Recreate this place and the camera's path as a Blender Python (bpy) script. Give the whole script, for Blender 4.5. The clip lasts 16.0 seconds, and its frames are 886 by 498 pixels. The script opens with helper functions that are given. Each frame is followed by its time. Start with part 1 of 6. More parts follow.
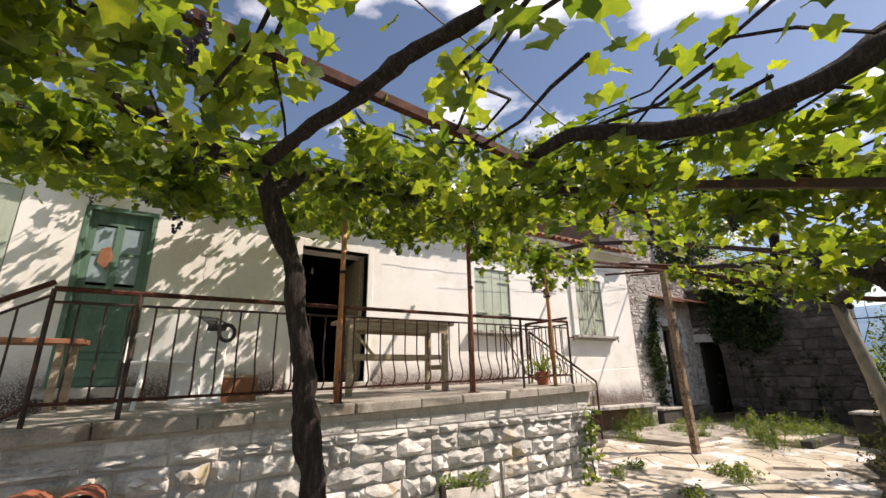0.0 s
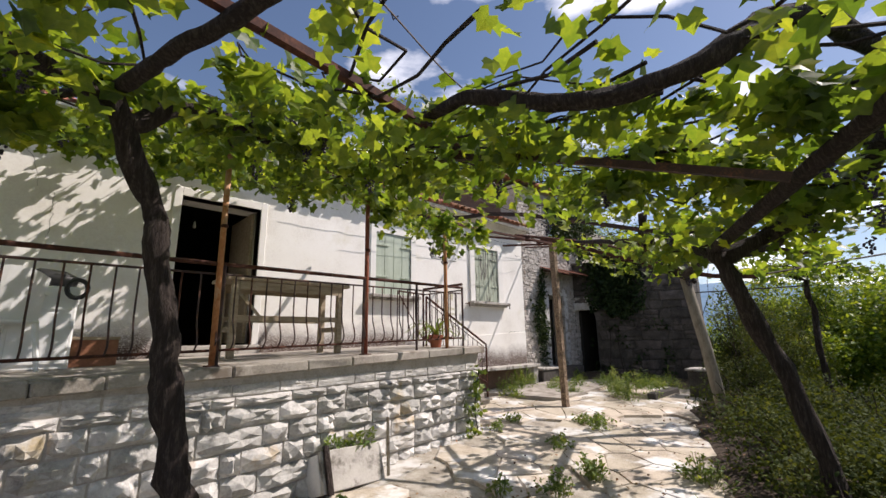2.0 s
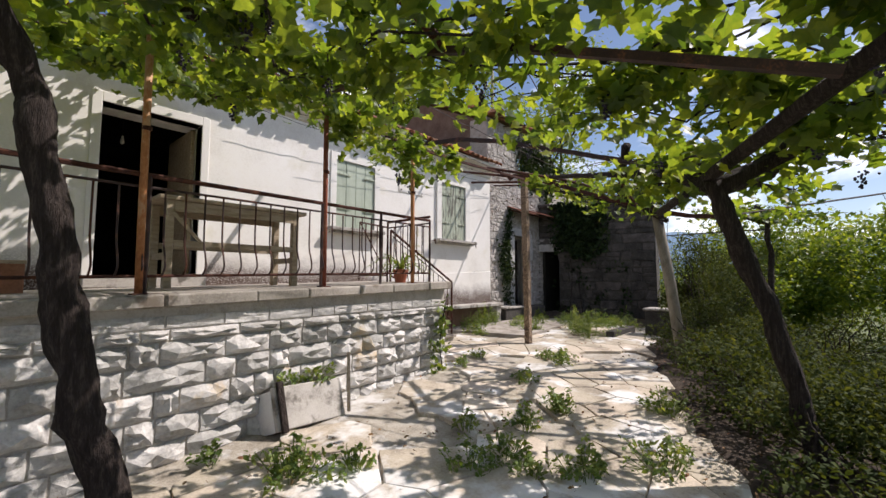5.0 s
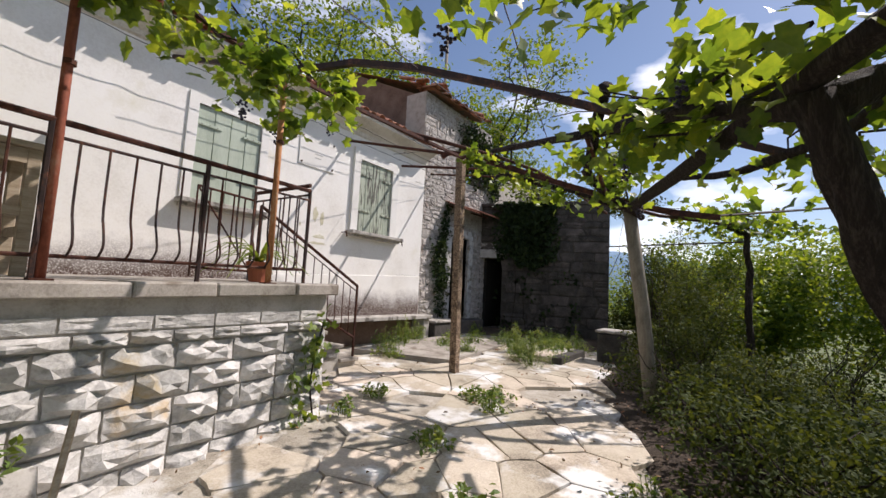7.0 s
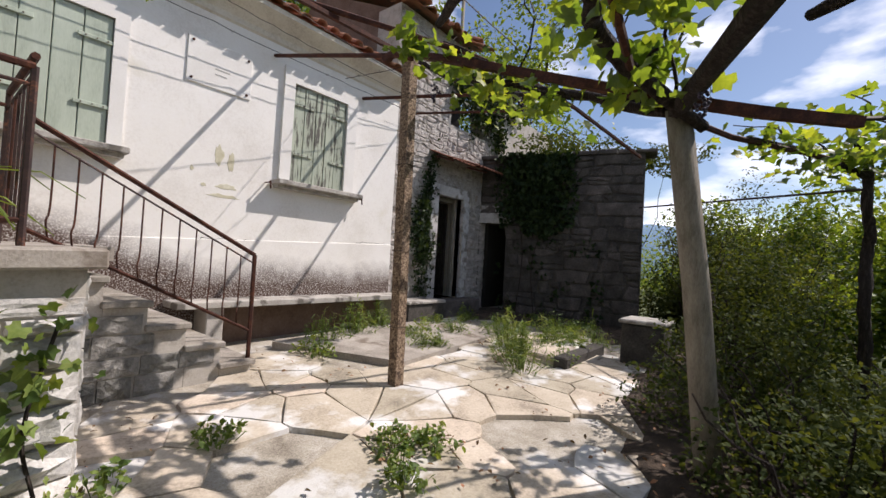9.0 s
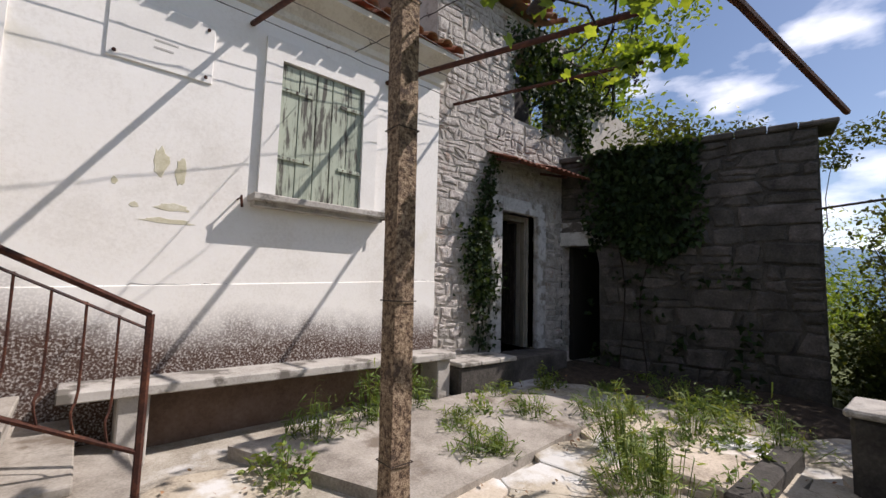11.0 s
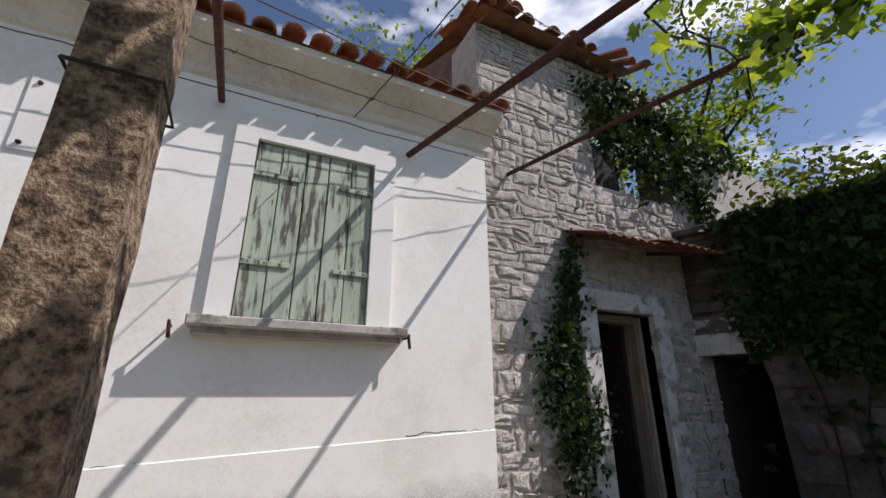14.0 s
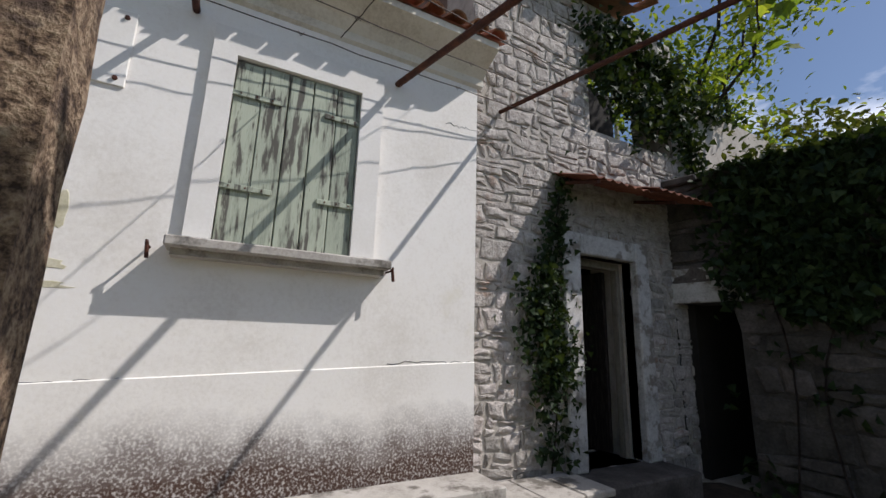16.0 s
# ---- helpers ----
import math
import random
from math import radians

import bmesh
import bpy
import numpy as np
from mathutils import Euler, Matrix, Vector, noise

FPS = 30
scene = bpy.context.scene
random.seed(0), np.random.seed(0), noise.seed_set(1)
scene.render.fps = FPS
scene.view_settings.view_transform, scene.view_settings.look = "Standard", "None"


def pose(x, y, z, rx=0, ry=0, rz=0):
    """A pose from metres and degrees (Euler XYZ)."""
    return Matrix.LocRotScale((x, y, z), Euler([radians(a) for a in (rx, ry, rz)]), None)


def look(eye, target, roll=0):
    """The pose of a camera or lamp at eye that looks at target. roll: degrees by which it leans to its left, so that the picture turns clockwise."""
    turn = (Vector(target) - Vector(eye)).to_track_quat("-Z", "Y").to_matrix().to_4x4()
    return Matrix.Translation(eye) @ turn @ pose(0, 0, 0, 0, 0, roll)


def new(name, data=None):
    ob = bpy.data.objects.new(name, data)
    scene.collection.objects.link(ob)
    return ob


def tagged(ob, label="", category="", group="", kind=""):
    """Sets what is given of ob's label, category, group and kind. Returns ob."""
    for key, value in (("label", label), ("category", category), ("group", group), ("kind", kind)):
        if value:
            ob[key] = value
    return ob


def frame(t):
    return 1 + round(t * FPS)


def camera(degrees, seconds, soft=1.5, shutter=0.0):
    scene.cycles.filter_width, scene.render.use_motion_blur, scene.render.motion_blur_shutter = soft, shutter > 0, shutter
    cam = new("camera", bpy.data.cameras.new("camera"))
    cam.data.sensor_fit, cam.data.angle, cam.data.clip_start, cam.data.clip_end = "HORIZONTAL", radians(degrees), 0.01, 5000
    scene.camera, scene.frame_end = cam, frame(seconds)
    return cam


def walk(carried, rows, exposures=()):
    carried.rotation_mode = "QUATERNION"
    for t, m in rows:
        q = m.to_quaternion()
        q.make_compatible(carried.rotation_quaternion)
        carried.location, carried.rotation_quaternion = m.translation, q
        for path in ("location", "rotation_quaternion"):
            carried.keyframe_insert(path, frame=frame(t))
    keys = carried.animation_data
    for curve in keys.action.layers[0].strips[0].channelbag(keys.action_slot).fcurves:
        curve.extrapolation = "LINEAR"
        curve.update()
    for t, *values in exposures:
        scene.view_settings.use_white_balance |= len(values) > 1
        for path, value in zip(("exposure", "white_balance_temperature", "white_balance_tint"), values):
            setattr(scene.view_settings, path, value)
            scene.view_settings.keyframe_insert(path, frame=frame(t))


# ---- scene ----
cam = camera(92.8, 16.0)
PATH = [
    (0, (-0.131, 0.079, 1.294), (0.852, 1.725, 1.863), -0.8),
    (0.5, (-0.065, 0.062, 1.29), (1.077, 1.635, 1.761), -0.3),
    (1, (-0.031, 0.064, 1.289), (1.183, 1.609, 1.663), 0.8),
    (1.5, (0.007, 0.061, 1.288), (1.332, 1.51, 1.672), 0.2),
    (2, (0.002, 0.057, 1.269), (1.349, 1.478, 1.68), -0.7),
    (2.5, (-0.007, 0.083, 1.262), (1.275, 1.573, 1.631), 1.2),
    (3, (-0.008, 0.122, 1.243), (1.15, 1.724, 1.544), 1.0),
    (3.5, (0.002, 0.131, 1.222), (1.172, 1.737, 1.45), 1.2),
    (4, (-0.044, 0.174, 1.182), (1.104, 1.806, 1.323), 1.3),
    (4.5, (-0.033, 0.295, 1.188), (1.293, 1.788, 1.311), 1.6),
    (5, (0.273, 0.418, 1.166), (1.767, 1.74, 1.312), 0.2),
    (5.2, (0.444, 0.469, 1.175), (1.973, 1.755, 1.274), -0.0),
    (7.3, (2.426, 1.332, 1.157), (4.113, 2.379, 1.398), 4.5),
    (7.5, (2.641, 1.385, 1.192), (4.422, 2.265, 1.425), 1.9),
    (8, (3.172, 1.478, 1.135), (4.936, 2.404, 1.308), -2.9),
    (8.5, (3.708, 1.551, 1.137), (5.341, 2.705, 1.191), 2.0),
    (9, (4.3, 1.678, 1.191), (5.863, 2.924, 1.242), 3.4),
    (9.2, (4.474, 1.717, 1.029), (5.995, 3.01, 1.153), 1.6),
    (11.3, (6.267, 2.971, 1.352), (7.553, 4.493, 1.533), 1.8),
    (11.5, (6.432, 3.053, 1.363), (7.751, 4.546, 1.533), 0.9),
    (12, (6.801, 3.248, 1.371), (7.966, 4.866, 1.535), 0.0),
    (12.5, (7.019, 3.443, 1.411), (8.064, 5.138, 1.599), 0.9),
    (13, (7.173, 3.649, 1.516), (8.256, 5.306, 1.806), 1.2),
    (13.5, (7.25, 3.762, 1.584), (8.136, 5.5, 2.025), 0.1),
    (14, (7.314, 3.761, 1.631), (8.149, 5.455, 2.288), -0.1),
    (14.5, (7.377, 3.763, 1.619), (8.291, 5.43, 2.24), -1.2),
    (15, (7.433, 3.751, 1.622), (8.613, 5.293, 2.1), -0.2),
    (15.5, (7.447, 3.73, 1.577), (8.703, 5.221, 2.025), 0.8),
    (16, (7.36, 3.798, 1.537), (8.274, 5.524, 1.966), 1.7),
]
walk(cam, [(t, look(eye, target, roll)) for t, eye, target, roll in PATH],
     [(0, 0.45, 7100, 18), (2, 0.2, 6600, 18), (4, 0.15, 6500, 18), (9, 0.1, 6500, 18), (12, 0.05, 6400, 18), (13.5, 0.0, 6300, 18), (15, -0.35, 6150, 15), (16, -0.2, 6250, 15)])

# ---- light ----
SUN_WAY = Vector((1.6, -1.0, 2.1)).normalized()
world = bpy.data.worlds.new("sky")
scene.world = world
world.use_nodes = True
wn = world.node_tree
sky = wn.nodes.new("ShaderNodeTexSky")
sky.sky_type, sky.sun_disc = "NISHITA", False
sky.sun_elevation, sky.sun_rotation = math.asin(SUN_WAY.z), math.atan2(SUN_WAY.x, SUN_WAY.y)
sky.air_density, sky.dust_density, sky.ozone_density = 1.0, 0.5, 1.6
# soft white cumulus low over the hills
geo = wn.nodes.new("ShaderNodeTexCoord")
cn = wn.nodes.new("ShaderNodeTexNoise")
cn.inputs["Scale"].default_value, cn.inputs["Detail"].default_value = 3.2, 7
cmap = wn.nodes.new("ShaderNodeMapping")
cmap.inputs["Scale"].default_value = (1, 1, 2.6)
cr = wn.nodes.new("ShaderNodeValToRGB")
cr.color_ramp.elements[0].position, cr.color_ramp.elements[1].position = 0.52, 0.70
cm = wn.nodes.new("ShaderNodeMixRGB")
cm.inputs["Color2"].default_value = (15, 15.2, 15.6, 1)
wn.links.new(geo.outputs["Generated"], cmap.inputs["Vector"])
wn.links.new(cmap.outputs["Vector"], cn.inputs["Vector"])
wn.links.new(cn.outputs["Fac"], cr.inputs["Fac"])
wn.links.new(cr.outputs["Color"], cm.inputs["Fac"])
wn.links.new(sky.outputs["Color"], cm.inputs["Color1"])
wn.links.new(cm.outputs["Color"], wn.nodes["Background"].inputs["Color"])
wn.nodes["Background"].inputs["Strength"].default_value = 0.105
sun = new("sun", bpy.data.lights.new("sun", "SUN"))
sun.data.energy, sun.data.angle, sun.data.color = 5.0, radians(0.53), (1.0, 0.955, 0.88)
sun.rotation_mode = "QUATERNION"
sun.rotation_quaternion = SUN_WAY.to_track_quat("Z", "Y")


# ---- materials ----
def material(name, colors, rough=0.8, scale=6.0, fine=60.0, bump=0.3, depth=0.01, metal=0.0, stops=(0.3, 0.7), spread=0.0,
             second=None, second_scale=2.0, second_at=0.55, stretch=(1, 1, 1), island=False, translucent=0.0, spec=0.35):
    """Two-scale procedural surface: a colour ramp over noise, fine grain as relief, an optional second stain colour."""
    m = bpy.data.materials.new(name)
    m.use_nodes = True
    nt = m.node_tree
    bsdf = nt.nodes["Principled BSDF"]
    coord = nt.nodes.new("ShaderNodeTexCoord")
    mp = nt.nodes.new("ShaderNodeMapping")
    mp.inputs["Scale"].default_value = stretch
    nt.links.new(coord.outputs["Object"], mp.inputs["Vector"])

    def noise_node(s, detail):
        n = nt.nodes.new("ShaderNodeTexNoise")
        n.inputs["Scale"].default_value, n.inputs["Detail"].default_value = s, detail
        n.inputs["Roughness"].default_value = 0.62
        nt.links.new(mp.outputs["Vector"], n.inputs["Vector"])
        return n

    big, small = noise_node(scale, 8), noise_node(fine, 4)
    mix = nt.nodes.new("ShaderNodeMath")
    mix.operation = "MULTIPLY_ADD"
    mix.inputs[1].default_value = 0.35
    sub = nt.nodes.new("ShaderNodeMath")
    sub.operation = "MULTIPLY_ADD"
    sub.inputs[1].default_value = 0.65
    sub.inputs[2].default_value = 0.0
    nt.links.new(big.outputs["Fac"], sub.inputs[0])
    nt.links.new(small.outputs["Fac"], mix.inputs[0])
    nt.links.new(sub.outputs[0], mix.inputs[2])
    ramp = nt.nodes.new("ShaderNodeValToRGB")
    el = ramp.color_ramp.elements
    while len(el) < len(colors):
        el.new(0.5)
    for i, c in enumerate(colors):
        el[i].position = stops[0] + (stops[1] - stops[0]) * i / max(1, len(colors) - 1)
        el[i].color = (*c, 1)
    nt.links.new(mix.outputs[0], ramp.inputs["Fac"])
    col = ramp.outputs["Color"]
    if second:
        sn = noise_node(second_scale, 9)
        sr = nt.nodes.new("ShaderNodeValToRGB")
        sr.color_ramp.elements[0].position, sr.color_ramp.elements[1].position = second_at, second_at + 0.08
        mx = nt.nodes.new("ShaderNodeMixRGB")
        mx.inputs["Color2"].default_value = (*second, 1)
        nt.links.new(sn.outputs["Fac"], sr.inputs["Fac"])
        nt.links.new(sr.outputs["Color"], mx.inputs["Fac"])
        nt.links.new(col, mx.inputs["Color1"])
        col = mx.outputs["Color"]
    if spread:
        hsv = nt.nodes.new("ShaderNodeHueSaturation")
        mr = nt.nodes.new("ShaderNodeMapRange")
        mr.inputs["To Min"].default_value, mr.inputs["To Max"].default_value = 1 - spread, 1 + spread
        if island:
            src = nt.nodes.new("ShaderNodeNewGeometry").outputs["Random Per Island"]
        else:
            src = nt.nodes.new("ShaderNodeObjectInfo").outputs["Random"]
        nt.links.new(src, mr.inputs["Value"])
        nt.links.new(mr.outputs["Result"], hsv.inputs["Value"])
        hue = nt.nodes.new("ShaderNodeMapRange")
        hue.inputs["To Min"].default_value, hue.inputs["To Max"].default_value = 0.5 + spread * 0.05, 0.5 - spread * 0.05
        nt.links.new(src, hue.inputs["Value"])
        nt.links.new(hue.outputs["Result"], hsv.inputs["Hue"])
        nt.links.new(col, hsv.inputs["Color"])
        col = hsv.outputs["Color"]
    nt.links.new(col, bsdf.inputs["Base Color"])
    bsdf.inputs["Roughness"].default_value = rough
    bsdf.inputs["Metallic"].default_value = metal
    bsdf.inputs["Specular IOR Level"].default_value = spec
    if bump:
        bn = nt.nodes.new("ShaderNodeBump")
        bn.inputs["Strength"].default_value, bn.inputs["Distance"].default_value = bump, depth
        nt.links.new(mix.outputs[0], bn.inputs["Height"])
        nt.links.new(bn.outputs["Normal"], bsdf.inputs["Normal"])
    if translucent:
        tr = nt.nodes.new("ShaderNodeBsdfTranslucent")
        gain = nt.nodes.new("ShaderNodeMixRGB")
        gain.blend_type = "MULTIPLY"
        gain.inputs["Fac"].default_value = 1
        gain.inputs["Color2"].default_value = (2.9, 2.4, 0.75, 1)
        nt.links.new(col, gain.inputs["Color1"])
        nt.links.new(gain.outputs["Color"], tr.inputs["Color"])
        sh = nt.nodes.new("ShaderNodeMixShader")
        sh.inputs["Fac"].default_value = translucent
        nt.links.new(bsdf.outputs["BSDF"], sh.inputs[1])
        nt.links.new(tr.outputs["BSDF"], sh.inputs[2])
        nt.links.new(sh.outputs["Shader"], nt.nodes["Material Output"].inputs["Surface"])
    return m


def plaster_with_damp():
    """Limewashed plaster, with a ragged brown band of rising damp above the ground and flaked spots."""
    m = material("limewash_plaster", [(0.66, 0.62, 0.56), (0.80, 0.77, 0.72), (0.84, 0.82, 0.78)], 0.9, 1.3, 45, 0.35, 0.006,
                 second=(0.70, 0.66, 0.56), second_scale=0.9, second_at=0.62)
    nt = m.node_tree
    bsdf = nt.nodes["Principled BSDF"]
    before = bsdf.inputs["Base Color"].links[0].from_socket
    coord = nt.nodes.new("ShaderNodeTexCoord")
    sep = nt.nodes.new("ShaderNodeSeparateXYZ")
    nt.links.new(coord.outputs["Object"], sep.inputs[0])
    patch = nt.nodes.new("ShaderNodeTexNoise")
    patch.inputs["Scale"].default_value, patch.inputs["Detail"].default_value, patch.inputs["Roughness"].default_value = 1.1, 10, 0.72
    nt.links.new(coord.outputs["Object"], patch.inputs["Vector"])
    # the damp follows the foot of the wall: yard, stairs, terrace floor
    foot = nt.nodes.new("ShaderNodeMapRange")
    foot.inputs["From Min"].default_value, foot.inputs["From Max"].default_value = 4.9, 6.5
    foot.inputs["To Min"].default_value, foot.inputs["To Max"].default_value = 0.44, 0.0
    nt.links.new(sep.outputs["X"], foot.inputs["Value"])
    over = nt.nodes.new("ShaderNodeMath")
    over.operation = "SUBTRACT"
    nt.links.new(sep.outputs["Z"], over.inputs[0])
    nt.links.new(foot.outputs["Result"], over.inputs[1])
    add = nt.nodes.new("ShaderNodeMath")
    add.operation = "MULTIPLY_ADD"
    add.inputs[1].default_value = -0.75
    nt.links.new(patch.outputs["Fac"], add.inputs[0])
    nt.links.new(over.outputs[0], add.inputs[2])
    for edge, wide, tone in ((0.57, 0.16, (0.36, 0.33, 0.31)), (0.42, 0.13, (0.075, 0.042, 0.03))):
        mr = nt.nodes.new("ShaderNodeMapRange")
        mr.inputs["From Min"].default_value, mr.inputs["From Max"].default_value = edge + wide, edge - wide * 0.5
        nt.links.new(add.outputs[0], mr.inputs["Value"])
        speck = nt.nodes.new("ShaderNodeTexNoise")
        speck.inputs["Scale"].default_value, speck.inputs["Detail"].default_value = 64, 8
        nt.links.new(coord.outputs["Object"], speck.inputs["Vector"])
        sr = nt.nodes.new("ShaderNodeMapRange")
        sr.inputs["From Min"].default_value, sr.inputs["From Max"].default_value = 0.66, 0.46
        sr.inputs["To Min"].default_value = 0.3
        nt.links.new(speck.outputs["Fac"], sr.inputs["Value"])
        mul = nt.nodes.new("ShaderNodeMath")
        mul.operation = "MULTIPLY"
        nt.links.new(mr.outputs["Result"], mul.inputs[0])
        nt.links.new(sr.outputs["Result"], mul.inputs[1])
        mx = nt.nodes.new("ShaderNodeMixRGB")
        mx.inputs["Color2"].default_value = (*tone, 1)
        nt.links.new(mul.outputs[0], mx.inputs["Fac"])
        nt.links.new(before, mx.inputs["Color1"])
        before = mx.outputs["Color"]
    nt.links.new(before, bsdf.inputs["Base Color"])
    return m


PLASTER = plaster_with_damp()
PLASTER_PLAIN = material("plain_plaster", [(0.70, 0.67, 0.62), (0.82, 0.80, 0.76)], 0.9, 2, 50, 0.3, 0.005)
CORNICE = material("cornice_plaster", [(0.42, 0.36, 0.28), (0.66, 0.61, 0.52), (0.74, 0.70, 0.62)], 0.9, 2.2, 40, 0.35, 0.006)
STONE = material("limestone_block", [(0.20, 0.19, 0.175), (0.47, 0.45, 0.42), (0.66, 0.64, 0.61)], 0.88, 5, 38, 0.9, 0.02, spread=0.22,
                 second=(0.44, 0.34, 0.21), second_scale=1.7, second_at=0.60)
RUBBLE = material("rubble_stone", [(0.16, 0.13, 0.11), (0.42, 0.38, 0.345), (0.64, 0.60, 0.56)], 0.9, 9, 38, 1.0, 0.04, spread=0.3,
                  second=(0.30, 0.21, 0.16), second_scale=2.2, second_at=0.58)
JAMBSTONE = material("patchy_limewashed_stone", [(0.24, 0.22, 0.20), (0.52, 0.50, 0.48), (0.68, 0.66, 0.64)], 0.92, 5, 50, 0.8, 0.012,
                     second=(0.24, 0.21, 0.18), second_scale=4.5, second_at=0.52)
# stair stone: grime, plus the stair side's shade put into the grey
STAIRSTONE = material("grimy_shaded_stone", [(0.09, 0.085, 0.075), (0.22, 0.21, 0.19), (0.36, 0.34, 0.31)], 0.92, 7, 44, 1.0, 0.025, spread=0.2,
                      second=(0.10, 0.095, 0.08), second_scale=3.5, second_at=0.55)
# worn stone, toned below CONCRETE to carry the terrace's shade
TERRACE = material("worn_shade_dark_terrace", [(0.13, 0.11, 0.09), (0.30, 0.27, 0.23), (0.44, 0.40, 0.35)], 0.9, 3.2, 60, 0.7, 0.012, spread=0.15,
                   second=(0.16, 0.13, 0.10), second_scale=2.2, second_at=0.56)
MORTAR = material("lime_mortar", [(0.26, 0.23, 0.19), (0.44, 0.40, 0.35), (0.54, 0.50, 0.45)], 0.95, 7, 60, 0.7, 0.01)
# shed stone: the wall's deep shade is put into this dark base
DARKSTONE = material("shade_dark_stone", [(0.025, 0.022, 0.02), (0.075, 0.066, 0.058), (0.15, 0.13, 0.118)], 0.92, 4, 40, 0.9, 0.02, spread=0.28)
PAVE = material("crazy_paving", [(0.16, 0.13, 0.10), (0.47, 0.40, 0.31), (0.62, 0.55, 0.45)], 0.85, 2.4, 48, 0.7, 0.012, spread=0.18,
                second=(0.68, 0.66, 0.63), second_scale=1.6, second_at=0.53)
EARTH = material("dusty_earth", [(0.12, 0.095, 0.07), (0.36, 0.32, 0.26), (0.55, 0.51, 0.45)], 0.95, 4, 70, 0.8, 0.02,
                 second=(0.60, 0.58, 0.55), second_scale=1.4, second_at=0.54)
# dark soil; before the shed it also carries painted shade
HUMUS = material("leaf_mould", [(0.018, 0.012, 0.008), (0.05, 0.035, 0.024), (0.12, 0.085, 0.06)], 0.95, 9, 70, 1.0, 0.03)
REDPIPE = material("red_lead_pipe", [(0.12, 0.03, 0.02), (0.30, 0.09, 0.05), (0.42, 0.24, 0.17)], 0.75, 6, 60, 0.4, 0.003, metal=0.1, stretch=(1, 1, 0.4))
FLAKE = material("flaked_old_limewash", [(0.42, 0.38, 0.24), (0.56, 0.52, 0.38), (0.70, 0.67, 0.56)], 0.9, 14, 70, 0.4, 0.003)
CONCRETE = material("weathered_concrete", [(0.22, 0.20, 0.18), (0.42, 0.39, 0.35), (0.52, 0.49, 0.45)], 0.9, 4, 70, 0.5, 0.008,
                    second=(0.15, 0.135, 0.115), second_scale=3.4, second_at=0.535)
PEBBLE = material("exposed_aggregate_concrete", [(0.05, 0.03, 0.02), (0.23, 0.155, 0.10), (0.41, 0.31, 0.21)], 0.9, 46, 130, 1.0, 0.02,
                  second=(0.09, 0.06, 0.045), second_scale=11.0, second_at=0.56, stops=(0.40, 0.60))
RUST = material("rusty_iron", [(0.02, 0.009, 0.007), (0.065, 0.024, 0.016), (0.16, 0.06, 0.03)], 0.85, 14, 80, 0.5, 0.003, metal=0.2)
PIPE = material("rusted_cream_pipe", [(0.20, 0.06, 0.02), (0.46, 0.20, 0.08), (0.56, 0.46, 0.33)], 0.75, 5, 60, 0.4, 0.003, metal=0.1, stretch=(1, 1, 0.5))
RAILIRON = material("flaking_black_rail", [(0.03, 0.02, 0.02), (0.06, 0.035, 0.03), (0.28, 0.10, 0.05)], 0.7, 9, 80, 0.4, 0.002, metal=0.2, stops=(0.35, 0.72))
SHUTTER = material("flaked_green_shutter", [(0.09, 0.095, 0.08), (0.27, 0.30, 0.235), (0.39, 0.425, 0.335)], 0.85, 9, 60, 0.6, 0.006, spread=0.09,
                   second=(0.10, 0.095, 0.08), second_scale=15.0, second_at=0.515, stretch=(1.6, 1.6, 0.22), stops=(0.28, 0.5))
SHUTTER_PALE = material("pale_green_shutter", [(0.30, 0.34, 0.27), (0.42, 0.47, 0.38), (0.48, 0.53, 0.44)], 0.8, 5, 60, 0.3, 0.004, spread=0.05, stretch=(1.5, 1.5, 0.3))
DOORGREEN = material("worn_green_door", [(0.045, 0.08, 0.06), (0.10, 0.18, 0.13), (0.17, 0.26, 0.20)], 0.65, 4, 50, 0.4, 0.004,
                     second=(0.20, 0.17, 0.13), second_scale=4.0, second_at=0.62, stretch=(1.4, 1.4, 0.3))
WOOD = material("weathered_wood", [(0.20, 0.14, 0.09), (0.38, 0.30, 0.21), (0.50, 0.42, 0.32)], 0.85, 5, 60, 0.5, 0.004, stretch=(1, 6, 6))
WOODRED = material("red_brown_board", [(0.16, 0.06, 0.03), (0.30, 0.13, 0.07), (0.38, 0.20, 0.12)], 0.7, 4, 50, 0.3, 0.003)
BARK = material("vine_bark", [(0.008, 0.005, 0.004), (0.032, 0.022, 0.018), (0.11, 0.085, 0.072)], 0.95, 12, 50, 1.0, 0.05, stretch=(4, 4, 0.6))
GREYBARK = material("grey_post_bark", [(0.10, 0.085, 0.065), (0.23, 0.20, 0.16), (0.33, 0.30, 0.25)], 0.95, 9, 70, 0.8, 0.012, stretch=(2, 2, 0.5))
VINELEAF = material("vine_leaf", [(0.04, 0.075, 0.015), (0.085, 0.14, 0.026), (0.17, 0.21, 0.035)], 0.45, 3.0, 30, 0.2, 0.003, spread=0.42, island=True, translucent=0.58, spec=0.5)
SHRUBLEAF = material("shrub_leaf", [(0.022, 0.034, 0.010), (0.045, 0.064, 0.018), (0.095, 0.11, 0.042)], 0.7, 2.0, 30, 0.2, 0.003, spread=0.35, island=True, translucent=0.24, spec=0.1)
TREELEAF = material("tree_leaf", [(0.05, 0.09, 0.016), (0.10, 0.16, 0.028), (0.17, 0.23, 0.05)], 0.5, 2.0, 20, 0.2, 0.003, spread=0.5, island=True, translucent=0.38, spec=0.2)
